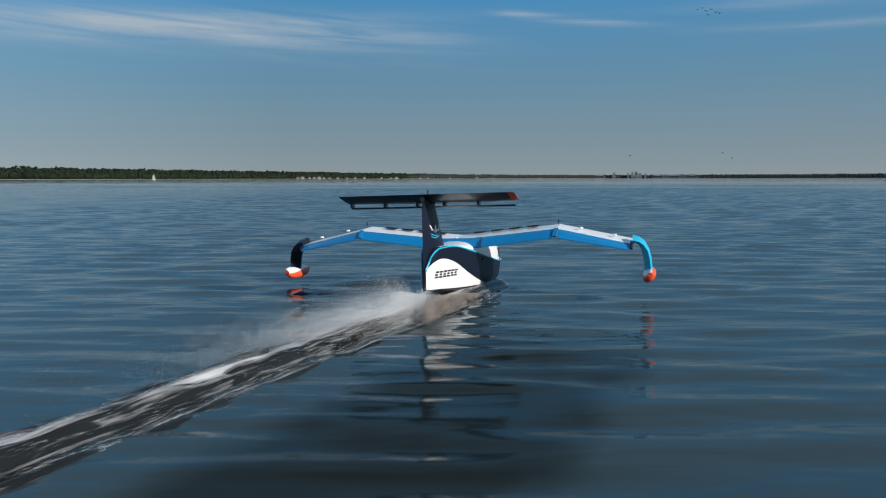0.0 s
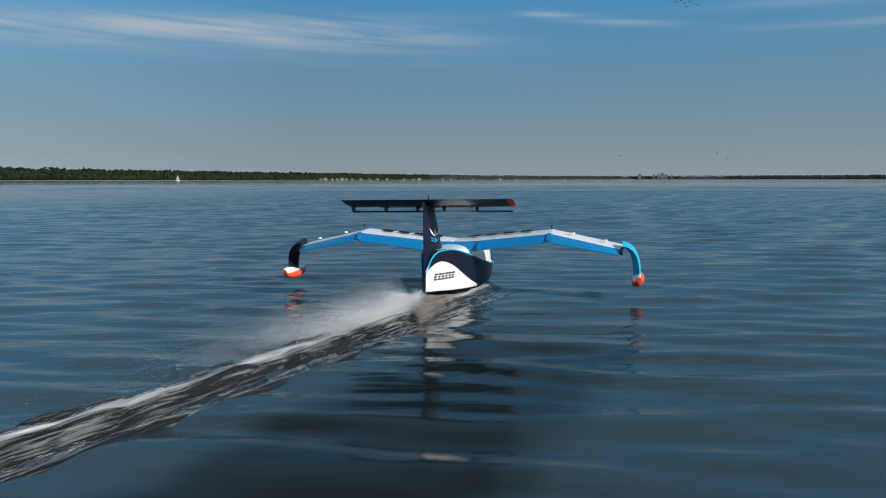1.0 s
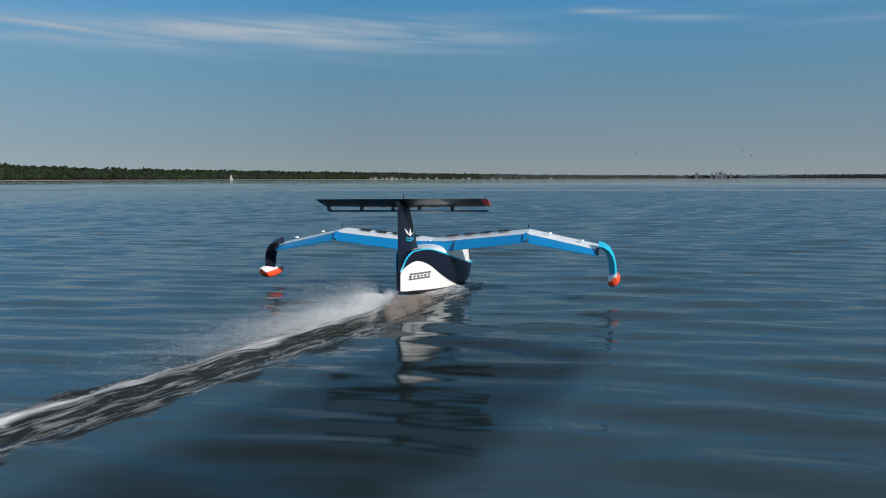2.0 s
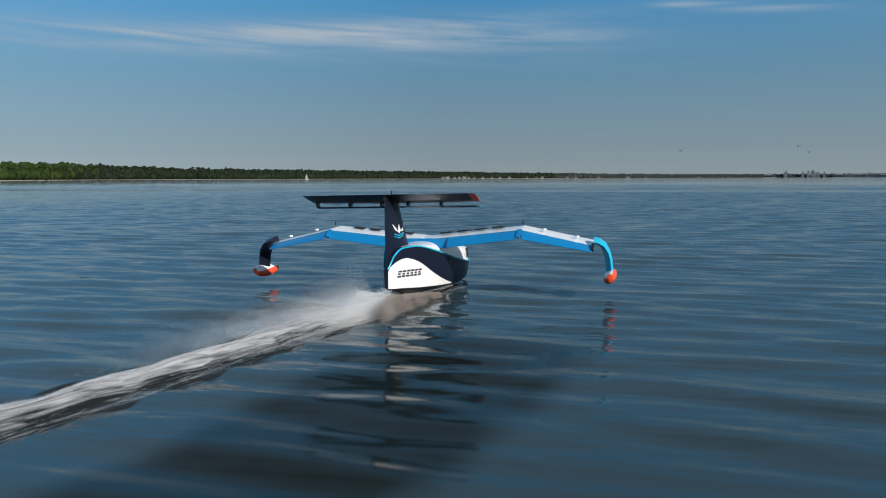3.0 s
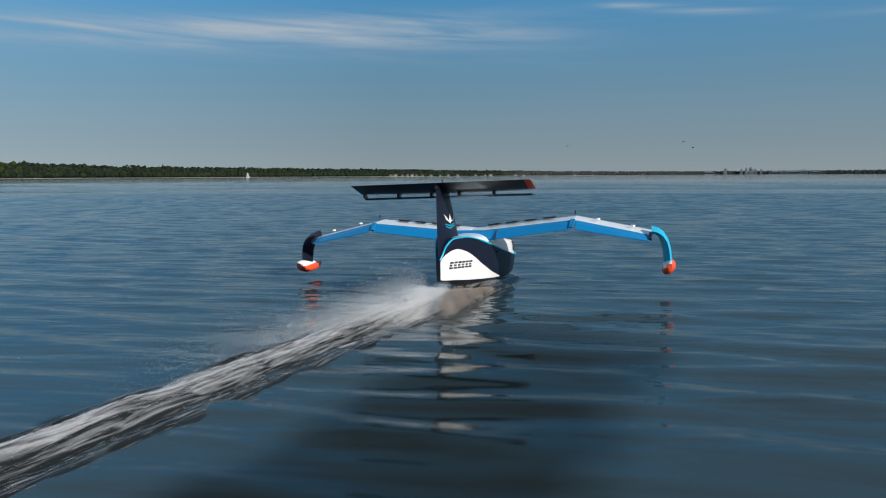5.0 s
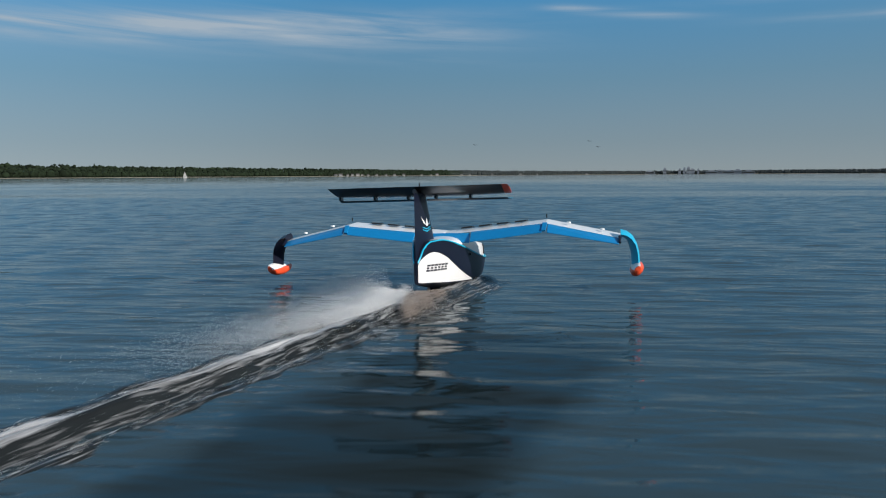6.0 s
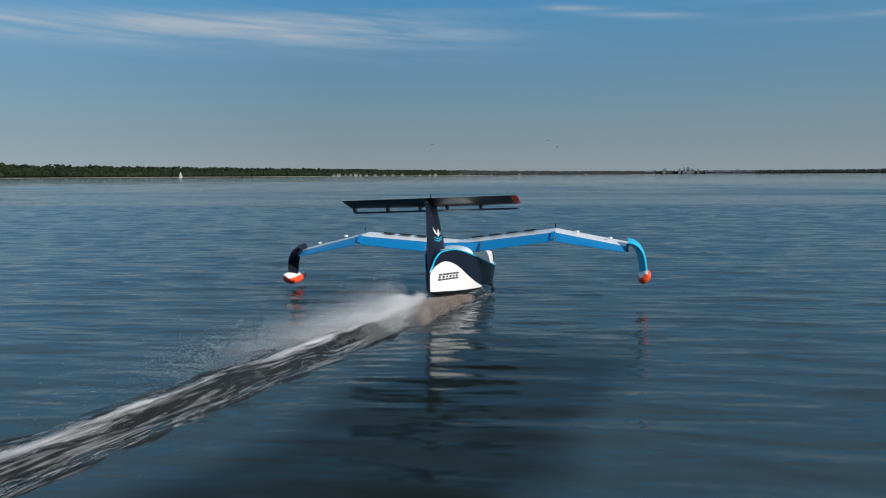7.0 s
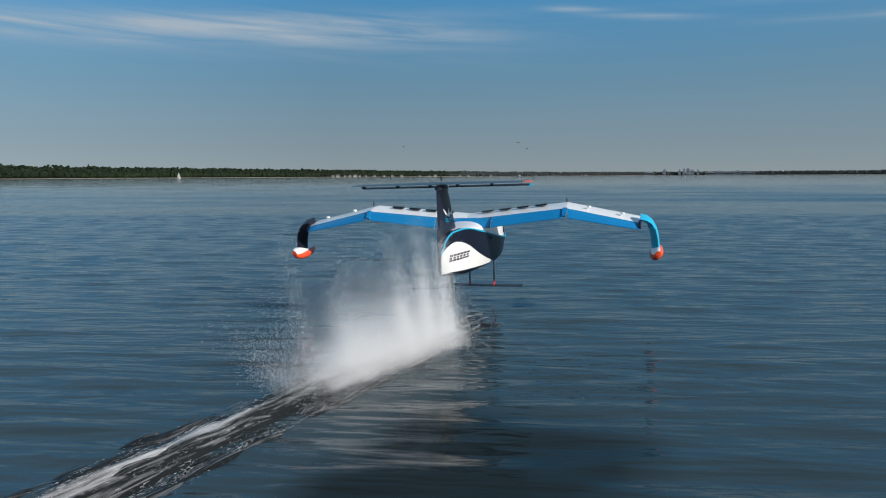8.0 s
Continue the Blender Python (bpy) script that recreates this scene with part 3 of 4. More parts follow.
def sailing_boat():
    ob = new("sailing_boat")
    rings = []
    for y, w, z in ((-3.6, 0.9, 0.9), (-1.5, 1.25, 0.85), (1.0, 1.2, 0.95), (3.0, 0.6, 1.1), (4.0, 0.06, 1.2)):
        rings.append([(-w, y, z), (-w * 0.7, y, 0.1), (0, y, -0.3), (w * 0.7, y, 0.1), (w, y, z)])
    part("hull", loft(rings), WHITE, ob)
    part("mast", tube([(0, 0.6, 0.8), (0, 0.6, 12.5)], 0.09), METAL, ob)
    part("boom", tube([(0, 0.6, 1.9), (0, -3.3, 1.9)], 0.06), METAL, ob)
    part("mainsail", loft([[(0, 0.5, 2.0), (0.35, -1.4, 2.0), (0.1, -3.3, 2.0)], [(0, 0.5, 7), (0.3, -0.6, 7), (0.15, -1.7, 7)], [(0, 0.5, 12.3), (0.02, 0.42, 12.3), (0.02, 0.35, 12.3)]], False), SAIL, ob)
    part("foresail", loft([[(0, 3.8, 1.3), (0.4, 2.3, 1.4), (0.2, 0.8, 1.5)], [(0, 0.7, 11), (0.02, 0.66, 11), (0.02, 0.62, 11)]], False), SAIL, ob)
    return tagged(ob, "small white sailing boat with two sails far out", "sailboat")


far_boat = sailing_boat()
far_boat.matrix_basis = Matrix.Translation((1500 * math.sin(radians(-24.0)), 1500 * math.cos(radians(-24.0)), 0)) @ pose(0, 0, 0, 0, 0, -60)


# ---- the craft ----
HY = [-1.62, -1.5, -1.3, -0.98, -0.4, 0.1, 0.6, 1.1, 1.4, 1.62]
HW = [0.022, 0.055, 0.115, 0.192, 0.305, 0.36, 0.38, 0.36, 0.30, 0.10]
RIM = [-0.46, -0.315, -0.222, -0.226, -0.345, -0.47, -0.575, -0.65, -0.655, -0.60]
CHINE = [-0.705, -0.725, -0.745, -0.785, -0.845, -0.890, -0.925, -0.930, -0.89, -0.70]
KEEL = [-0.715, -0.745, -0.785, -0.85, -0.96, -1.03, -1.07, -1.06, -0.98, -0.74]


def hull_at(y):
    return tuple(ease(HY, v, y) for v in (HW, RIM, CHINE, KEEL))


def side_x(y, z):
    w, r, c, _ = hull_at(y)
    s = min(1.0, max(0.0, (z - c) / (r - c)))
    return w * (0.84 + 0.16 * s ** 0.7)


def build_hull(craft):
    ys = [-1.62 + 3.24 * i / 54 for i in range(55)]
    rings = []
    for y in ys:
        w, r, c, k = hull_at(y)
        half = [(0.0, k)] + [(w * 0.84 * s, k + (c - k) * s ** 1.15) for s in (0.35, 0.7, 1.0)]
        half += [(side_x(y, c + (r - c) * s), c + (r - c) * s) for s in (0.2, 0.4, 0.6, 0.8, 1.0)] + [(w * 0.9, r + 0.012)]
        ring = [(x, y, z) for x, z in half] + [(-x, y, z) for x, z in half[:0:-1]]
        rings.append(ring)
    hull = smooth(part("hull", loft(rings), NAVY, craft, "glossy dark navy boat hull"), 35)
    # white flank panels with a swept upper edge
    py, pz = [-1.62, -1.45, -1.27, -1.1, -0.87, -0.55, -0.25, 0.0, 0.25], [-0.455, -0.385, -0.352, -0.378, -0.455, -0.61, -0.735, -0.815, -0.885]
    for side in (1, -1):
        bands = []
        for i in range(41):
            y = -1.615 + 1.86 * i / 40
            c = hull_at(y)[2] + 0.012
            top = max(c + 0.004, min(ease(py, pz, y), hull_at(y)[1] - 0.03))
            bands.append([(side * (side_x(y, c + (top - c) * s) + 0.005), y, c + (top - c) * s) for s in (0, 0.25, 0.5, 0.75, 1.0)])
        smooth(part("flank_panel", loft(bands, False), WHITE, hull, "white painted flank panel"))
        # the maker's mark as plain bars
        for k in range(6):
            y0 = -1.43 + k * 0.096
            z0 = -0.583 - 0.006 * k
            for zz, short in ((0.0, 0.0), (0.032, 0.022), (0.064, 0.0)):
                quad = [(y0 + zz * 0.35, z0 + zz), (y0 + 0.074 - short + zz * 0.35, z0 + zz - 0.005), (y0 + 0.080 - short + zz * 0.35, z0 + zz + 0.017), (y0 + 0.006 + zz * 0.35, z0 + zz + 0.022)]
                part("mark_bar", loft([[(side * (side_x(y, z) + 0.007 + e), y, z) for y, z in quad] for e in (0, 0.003)]), NAVY, hull, "dark bar of the maker's mark")
    # cyan piping along the rim and up the fin's foot
    for side in (1, -1):
        pts = [(side * 0.024, -1.612, -0.455), (side * 0.045, -1.56, -0.385)]
        for i in range(36):
            y = -1.5 + 3.03 * i / 35
            w, r, _, _ = hull_at(y)
            pts.append((side * (w + 0.004), y, r + 0.004))
        smooth(part("rim_piping", tube(pts, 0.012, 6), CYAN, hull, "bright cyan stripe along the rim"), 60)
    # white cabin top and fore deck
    cy = [-1.2, -0.95, -0.5, 0.0, 0.3, 0.67, 0.95, 1.25, 1.45, 1.58]
    cz = [-0.215, -0.21, -0.222, -0.226, -0.255, -0.335, -0.385, -0.415, -0.45, -0.56]
    rings = []
    for i in range(40):
        y = -1.2 + 2.78 * i / 39
        w, r, _, _ = hull_at(y)
        t = max(ease(cy, cz, y), r + 0.015)
        q = 2.4 + 4.0 * min(1.0, max(0.0, y))
        ring = []
        for j in range(15):
            a = math.pi * j / 14
            ca, sa = math.cos(a), math.sin(a)
            ring.append((0.93 * w * math.copysign(abs(ca) ** (2 / q), ca), y, r + (t - r) * abs(sa) ** (2 / q)))
        rings.append(ring)
    smooth(part("cabin_top", loft(rings), WHITE, craft, "white rounded cabin roof and fore deck"), 50)
    part("windscreen", slab([(0.338, 1.14, -0.60), (0.282, 1.43, -0.60), (0.272, 1.40, -0.47), (0.328, 1.11, -0.445)], 0.03, 0.004), TINTED, craft, "dark slanted windscreen")
    part("windscreen", slab([(-0.338, 1.14, -0.60), (-0.282, 1.43, -0.60), (-0.272, 1.40, -0.47), (-0.328, 1.11, -0.445)], 0.03, 0.004), TINTED, craft, "dark slanted windscreen")
    part("antenna_dome", tube([(0, -0.12, -0.24), (0, -0.12, -0.19), (0, -0.12, -0.175)], lambda s: 0.035 * (1 - 0.6 * s), 12), WHITE, craft, "small white antenna dome")
    part("side_fitting", tube([(side_x(0.0, -0.5), 0.0, -0.5), (side_x(0.0, -0.5) + 0.02, 0.0, -0.5)], 0.014), METAL, hull, "small metal fitting")
    return hull


def build_fin(craft):
    fin = smooth(part("tail_fin", loft([foil_ring((0, le, z), (0, te, z), th, (1, 0, 0), 11) for le, te, z, th in
                                        ((-0.70, -1.625, -0.46, 0.16), (-0.80, -1.625, -0.24, 0.13), (-0.95, -1.62, 0.0, 0.11), (-1.12, -1.61, 0.30, 0.09), (-1.15, -1.60, 0.40, 0.085))]),
                      NAVY, craft, "dark navy tail fin"), 50)
    # emblem as plain strokes
    zs, les, tes, ths = (-0.46, -0.24, 0.0, 0.30, 0.40), (-0.70, -0.80, -0.95, -1.12, -1.15), (-1.625, -1.625, -1.62, -1.61, -1.60), (0.16, 0.13, 0.11, 0.09, 0.085)

    def skin(y, z, side):
        le, te, th = (float(np.interp(z, zs, v)) for v in (les, tes, ths))
        q = min(1.0, max(0.0, (le - y) / (le - te)))
        h = th * (1.4845 * math.sqrt(q) - 0.63 * q - 1.758 * q * q + 1.4215 * q ** 3 - 0.5075 * q ** 4)
        return side * (h if side > 0 else 0.6 * h)

    for side in (1, -1):
        for pts in ([(-1.45, 0.10), (-1.36, 0.05), (-1.29, -0.01), (-1.38, 0.02)], [(-1.30, 0.0), (-1.26, 0.085), (-1.21, 0.0), (-1.26, -0.03)],
                    [(-1.22, 0.0), (-1.13, 0.04), (-1.06, 0.10), (-1.12, -0.01)]):
            part("emblem_stroke", loft([[(skin(y, z, side) + side * (0.003 + e), y, z) for y, z in pts] for e in (0, 0.004)]), WHITE, fin, "white emblem stroke")
        for k in range(2):
            z = -0.035 - 0.03 * k
            pts = [(-1.40, z), (-1.26, z - 0.03), (-1.10, z), (-1.10, z + 0.010), (-1.26, z - 0.017), (-1.40, z + 0.010)]
            part("emblem_wave", loft([[(skin(y, zz, side) + side * (0.003 + e), y, zz) for y, zz in pts] for e in (0, 0.004)]), CYAN, fin, "cyan emblem wave")
    part("mast_tip", tube([(0, -1.35, 0.44), (0, -1.35, 0.52)], 0.008, 6), METAL, craft)
    return fin


def build_tail(craft):
    """Tilting tailplane; its own space starts at the hinge."""
    tail = part("tailplane", loft([foil_ring((x, le, z), (x, te, z), th, (0, 0, 1), 9) for x, le, te, z, th in
                                   ((-1.12, 0.15, -0.22, 0.0, 0.025), (-0.6, 0.19, -0.22, 0.0, 0.035), (0, 0.21, -0.22, 0.0, 0.045),
                                    (0.6, 0.19, -0.22, 0.0, 0.035), (1.05, 0.155, -0.22, 0.0, 0.026))]), CARBON, craft, "black carbon tailplane")
    smooth(tail, 50)
    part("wing_tip", loft([foil_ring((x, le, 0), (x, te, 0), th, (0, 0, 1), 9) for x, le, te, th in ((1.052, 0.157, -0.22, 0.028), (1.12, 0.14, -0.215, 0.024), (1.135, 0.10, -0.15, 0.012))]), ORANGE, tail, "orange tailplane tip")
    for a, b in ((-1.10, -0.06), (0.06, 1.08)):
        part("slat", loft([foil_ring((x, 0.235, -0.044), (x, 0.145, -0.052), 0.034, (0, 0, 1), 7) for x in (a, b)]), CARBON, tail, "slim black slat below the tailplane")
    part("slat_tip", loft([foil_ring((x, 0.235, -0.040), (x, 0.145, -0.058), 0.016, (0, 0, 1), 7) for x in (1.082, 1.13)]), CYAN, tail, "cyan slat tip")
    for x in (-1.09, -0.62, -0.18, 0.18, 0.62):
        part("bracket", box_bm(x - 0.014, 0.12, -0.045, x + 0.014, 0.20, 0.0), CARBON, tail)
    part("hinge_pod", tube([(0, 0.2, -0.06), (0, 0.05, -0.06), (0, -0.2, -0.05)], lambda s: 0.05 * (1 - 0.5 * s), 10), CARBON, tail)
    tail.location = (0, -1.38, 0.405)
    return tail


def wing_top(x):
    """Height of the wing's upper face at its thickest, spanwise."""
    x = abs(x)
    return -0.145 + 0.145 * (x / 1.446) if x < 1.446 else 0.0 - 0.224 * (x - 1.446) / 1.021


def build_wing(craft, side):
    def sec(x, le, hinge, th):
        t = wing_top(x)
        return foil_ring((side * x, le, t - th * 0.42), (side * x, hinge, t - 0.062), th * 0.42, (0, 0, 1), 11)

    chord = lambda x: (0.36 - 0.10 * x / 2.47, -0.20 + 0.0 * x)
    inner = smooth(part("inner_wing", loft([sec(x, *chord(x), 0.11 - 0.02 * x / 1.4) for x in (0.0, 0.4, 0.8, 1.2, 1.446)]), WHITE, craft, "white inner wing panel"), 40)
    outer = smooth(part("outer_wing", loft([sec(x, *chord(x), 0.09 - 0.03 * (x - 1.446)) for x in (1.447, 1.8, 2.1, 2.45)]), WHITE, craft, "white outer wing panel"), 40)

    def flap(name, x0, x1, drop0, drop1, parent, label):
        rings = []
        for x, d in ((x0, drop0), (x1, drop1)):
            t = wing_top(x) - 0.066
            rings.append([(side * x, -0.195, t + 0.004), (side * x, -0.24, t - 0.02), (side * x, -0.335, t - d), (side * x, -0.33, t - d - 0.012), (side * x, -0.215, t - 0.045)])
        bm = loft(rings)
        bmesh.ops.bevel(bm, geom=bm.edges[:], offset=0.004, segments=1, affect="EDGES")
        return part(name, bm, BLUE, parent, label)

    flap("flap", 0.41, 1.40, 0.125, 0.105, inner, "blue lowered flap")
    flap("flap", 1.475, 2.41, 0.105, 0.066, outer, "blue lowered flap")
    if side > 0:
        rings = []
        for x in (-0.39, 0.39):
            t = wing_top(0.2) - 0.062
            rings.append([(x, -0.19, t + 0.004), (x, -0.22, t - 0.02), (x, -0.27, t - 0.12), (x, -0.26, t - 0.13), (x, -0.2, t - 0.04)])
        part("centre_flap", loft(rings), BLUE, inner, "blue centre flap")
    # folding joint between the panels
    t = wing_top(1.446)
    part("joint_fairing", slab([(side * 1.405, -0.205, t - 0.06), (side * 1.47, -0.205, t - 0.06), (side * 1.45, -0.325, t - 0.155), (side * 1.395, -0.325, t - 0.165)], 0.03, 0.004), BLUE, outer, "blue joint cover")
    part("wing_pin", tube([(side * 1.446, 0.02, t), (side * 1.446, 0.02, t + 0.055)], 0.008, 6), CARBON, inner, "short black pin")
    for x in (0.30, 0.56, 0.82, 1.08):
        pts = [(x - 0.085, 0.05), (x + 0.075, 0.05), (x + 0.085, 0.17), (x - 0.075, 0.17)]
        bm = loft([[(side * px, y, wing_top(px) - 0.004 - 0.05 * max(0, y - 0.1) + e) for px, y in pts] for e in (-0.01, 0.012)])
        part("duct_cover", bm, CARBON, inner, "black duct cover on the wing")
    for x in (1.75, 2.2):
        part("tie_down", tube([(side * x, -0.02, wing_top(x) - 0.01), (side * x, -0.02, wing_top(x) + 0.012)], 0.03, 10), WHITE, outer)
    # drooped tip carrying the float
    spine = [(2.435, -0.225, 0.12), (2.50, -0.245, 0.12), (2.555, -0.29, 0.115), (2.595, -0.37, 0.11), (2.62, -0.47, 0.10), (2.635, -0.64, 0.09)]
    rings = []
    for i, (x, z, half) in enumerate(spine):
        a = (0, 0.35, 0.75, 1.1, 1.3, 1.4)[i]
        up = Vector((side * math.sin(a), 0, math.cos(a)))
        toe = 0.028 * min(1, i / 3)
        rings.append(foil_ring((side * (x - toe), -0.10 + half, z), (side * (x + toe), -0.13 - half, z), 0.125, up, 9))
    tip = smooth(part("drooped_tip", loft(rings), CYAN if side > 0 else NAVY, outer, "cyan drooped wing tip" if side > 0 else "navy drooped wing tip"), 50)
    part("hinge_arm", tube([(side * 2.42, -0.22, -0.25), (side * 2.42, -0.32, -0.33)], 0.018, 6), NAVY, outer)
    # float: white shoulder over an orange body
    cx, cz = 2.645, -0.70
    stations = ((-0.36, 0.045, 0.02), (-0.31, 0.078, 0.01), (-0.2, 0.10, 0), (0.0, 0.105, 0), (0.15, 0.088, 0.004), (0.27, 0.05, 0.012), (0.33, 0.012, 0.02))

    def rim(y, r, dz, a):
        """A section that is longer from below inboard to above outboard."""
        u, v = r * math.cos(a - 0.9), 0.72 * r * math.sin(a - 0.9)
        return (side * (cx + u * math.cos(0.9) - v * math.sin(0.9)), y, cz + dz + u * math.sin(0.9) + v * math.cos(0.9))

    body = smooth(part("float", loft([[rim(y, r, dz, 2 * math.pi * k / 16) for k in range(16)] for y, r, dz in stations]), ORANGE, tip, "orange wing-tip float"), 60)
    cap = []
    for i, (y, r, dz) in enumerate(stations[:-1]):
        wide = 1.05 - 0.15 * i
        cap.append([rim(y - 0.003, r + 0.006, dz, math.pi * 0.66 + wide * (k / 5 - 1)) for k in range(11)])
    smooth(part("float_shoulder", loft(cap, False), WHITE, body, "white inboard upper side of the float"), 60)


def build_foils(craft):
    for side in (1, -1):
        strut = smooth(part("foil_strut", loft([foil_ring((side * 0.2, 0.97, z), (side * 0.2, 0.86, z), 0.02, (1, 0, 0), 7) for z in (-0.9, -1.36)]), METAL, craft, "dark hydrofoil strut"))
        part("strut_band", loft([foil_ring((side * 0.2, 0.973, z), (side * 0.2, 0.857, z), 0.023, (1, 0, 0), 7) for z in (-1.36, -1.43)]), RED, strut, "red band at the foot of the strut")
    part("front_hydrofoil", loft([foil_ring((x, 0.98, -1.43), (x, 0.82, -1.43), 0.03, (0, 0, 1), 9) for x in (-0.66, -0.3, 0, 0.3, 0.66)]), METAL, craft, "slim dark hydrofoil")
    part("rear_strut", loft([foil_ring((0, -1.0, z), (0, -1.12, z), 0.02, (1, 0, 0), 7) for z in (-0.8, -1.5)]), METAL, craft, "dark hydrofoil strut")
    part("rear_hydrofoil", loft([foil_ring((x, -1.0, -1.5), (x, -1.13, -1.5), 0.016, (0, 0, 1), 9) for x in (-0.5, 0, 0.5)]), METAL, craft, "slim dark hydrofoil")


seaglider = tagged(new("seaglider"), "white, navy and blue winged seaglider skimming on hydrofoils", "seaplane")
build_hull(seaglider)
build_fin(seaglider)
tailplane = build_tail(seaglider)
for side in (1, -1):
    build_wing(seaglider, side)
build_foils(seaglider)


# ---- wake and spray ----
def drops_mesh(name, P, size, mat, along=None, seed=1, fine=False):
    """Many small droplets; size and stretch vary from one to the next."""
    rng = np.random.default_rng(seed)
    n = len(P)
    base = np.array([(1, 1, 1), (1, -1, -1), (-1, 1, -1), (-1, -1, 1)], float) / 1.732
    if fine:
        base = np.array([(1, 0, 0), (-0.5, 0.87, 0), (-0.5, -0.87, 0)])
    q = rng.normal(size=(n, 4))
    q /= np.linalg.norm(q, axis=1)[:, None]
    w, x, y, z = q.T
    R = np.stack([1 - 2 * (y * y + z * z), 2 * (x * y - z * w), 2 * (x * z + y * w), 2 * (x * y + z * w), 1 - 2 * (x * x + z * z), 2 * (y * z - x * w),
                  2 * (x * z - y * w), 2 * (y * z + x * w), 1 - 2 * (x * x + y * y)], 1).reshape(n, 3, 3)
    V = np.einsum("nij,kj->nki", R, base) * (size * rng.lognormal(0, 0.25 if fine else 0.45, n))[:, None, None]
    if along is not None:
        a = np.asarray(along, float)
        k = np.linalg.norm(a, axis=-1, keepdims=True)
        u = a / k
        dot = np.einsum("nki,ni->nk", V, np.broadcast_to(u, (n, 3)))
        V = V + dot[:, :, None] * np.broadcast_to(u, (n, 3))[:, None, :] * (np.broadcast_to(k, (n, 1))[:, :, None] - 1)
    V = (V + P[:, None, :]).reshape(-1, 3)
    if fine:
        F = np.arange(len(V)).reshape(-1, 3)
    else:
        f = np.array([(0, 1, 2), (0, 3, 1), (0, 2, 3), (1, 3, 2)])
        F = (f[None] + 4 * np.arange(n)[:, None, None]).reshape(-1, 3)
    me = bpy.data.meshes.new(name)
    me.vertices.add(len(V))
    me.vertices.foreach_set("co", V.astype(np.float32).ravel())
    me.loops.add(F.size)
    me.loops.foreach_set("vertex_index", F.astype(np.int32).ravel())
    me.polygons.add(len(F))
    me.polygons.foreach_set("loop_start", np.arange(0, F.size, 3, dtype=np.int32))
    me.update(calc_edges=True)
    me.materials.append(mat)
    return me


# in the space of wake pieces: +y is the way of the craft, x to starboard
def ridge_height(x, wob):
    """A crest that leans to starboard, a trough beside it with a second low ridge, churned water to port."""
    d = x - wob
    crest = 0.11 * np.exp(-(d / np.where(d < 0, 0.15, 0.09)) ** 2)
    return crest - 0.015 * np.exp(-((x - 0.20) / 0.07) ** 2) + 0.028 * np.exp(-((x - 0.30) / 0.06) ** 2) + 0.010 * np.exp(-((x + 0.36) / 0.17) ** 2)


def wake_piece(seed, n=4000, lush=False, mat=WAKE_WATER):
    rng = np.random.default_rng(seed)
    nx, ny = 54, 25
    xs, ys = np.linspace(-0.95, 0.8, nx), np.linspace(-1.3, 1.3, ny)
    X, Y = np.meshgrid(xs, ys)
    wob = 0.02 * math.sin(seed)
    long_chop = [(rng.uniform(0.003, 0.007), rng.choice([-1, 1]) * rng.uniform(18, 62), rng.uniform(1, 6), rng.uniform(0, 6)) for _ in range(10)]
    cross_chop = [(rng.uniform(0.002, 0.004), rng.uniform(4, 14), rng.uniform(6, 13), rng.uniform(0, 6)) for _ in range(4)]

    def surface(x, y):
        chop = sum(a * np.sin(p * x + q * y + f) for a, p, q, f in long_chop + cross_chop)
        chop = chop * (0.6 + 0.9 * np.exp(-((x + 0.3) / 0.3) ** 2))
        return (ridge_height(x, wob) + chop + 0.10) * np.exp(-(y / 0.95) ** 6) * np.exp(-((x + 0.07) / (0.56 * (1 + 0.10 * np.sin(4.1 * y + 2 * seed) + 0.07 * np.sin(9.7 * y + seed)))) ** 4) - 0.098

    v = np.stack([X, Y, surface(X, Y)], -1).reshape(-1, 3)
    idx = np.arange(v.shape[0]).reshape(ny, nx)
    quads = np.stack([idx[:-1, :-1], idx[:-1, 1:], idx[1:, 1:], idx[1:, :-1]], -1).reshape(-1, 4)
    wave = mesh_from("wake_wave", v, quads, mat, True)
    # foam: a broken band on the crest, a thread along the second ridge, streaks drawn out on both faces
    kind = rng.random(n)
    share = (0.78, 0.81, 0.91) if lush else (0.30, 0.38, 0.70)
    fx = np.where(kind < share[0], rng.normal(-0.03, 0.06 if lush else 0.030, n),
                  np.where(kind < share[1], rng.normal(0.30, 0.022, n),
                           np.where(kind < share[2], rng.uniform(0.03, 0.33, n), rng.normal(-0.25, 0.16, n))))
    fy = rng.normal(0, 0.55, n)
    clump = 0.5 + 0.5 * np.sin(3.6 * fy + 47 * fx + seed) * np.sin(2.1 * fy - 33 * fx + 2 * seed) + 0.25 * np.sin(11 * fy + 5 * seed)
    keep = rng.random(n) < np.where(kind < share[0], (0.7 if lush else 0.3) + 0.5 * clump, 0.85 * clump - 0.12)
    keep &= (fx > -0.42) & (fx < 0.40) & (np.abs(fy) < 0.8)
    fx, fy = fx[keep], fy[keep]
    P = np.stack([fx, fy, np.maximum(surface(fx, fy) + 0.002 + np.abs(rng.normal(0, 0.006, len(fx))), 0.0)], 1)
    foam = drops_mesh("foam", P, 0.0010, FOAM, np.stack([rng.normal(0, 0.4, len(fx)), rng.uniform(6, 22, len(fx)), np.zeros(len(fx))], 1), seed, True)
    return wave, foam


def swell(x, y):
    """Mean height of the water about a place."""
    X, Y = np.meshgrid(x + np.linspace(-0.6, 0.6, 7), y + np.linspace(-0.6, 0.6, 7))
    return float(wave_height(X, Y, np.full((1, 1), 0.3), np.full((1, 1), 0.125)).mean())


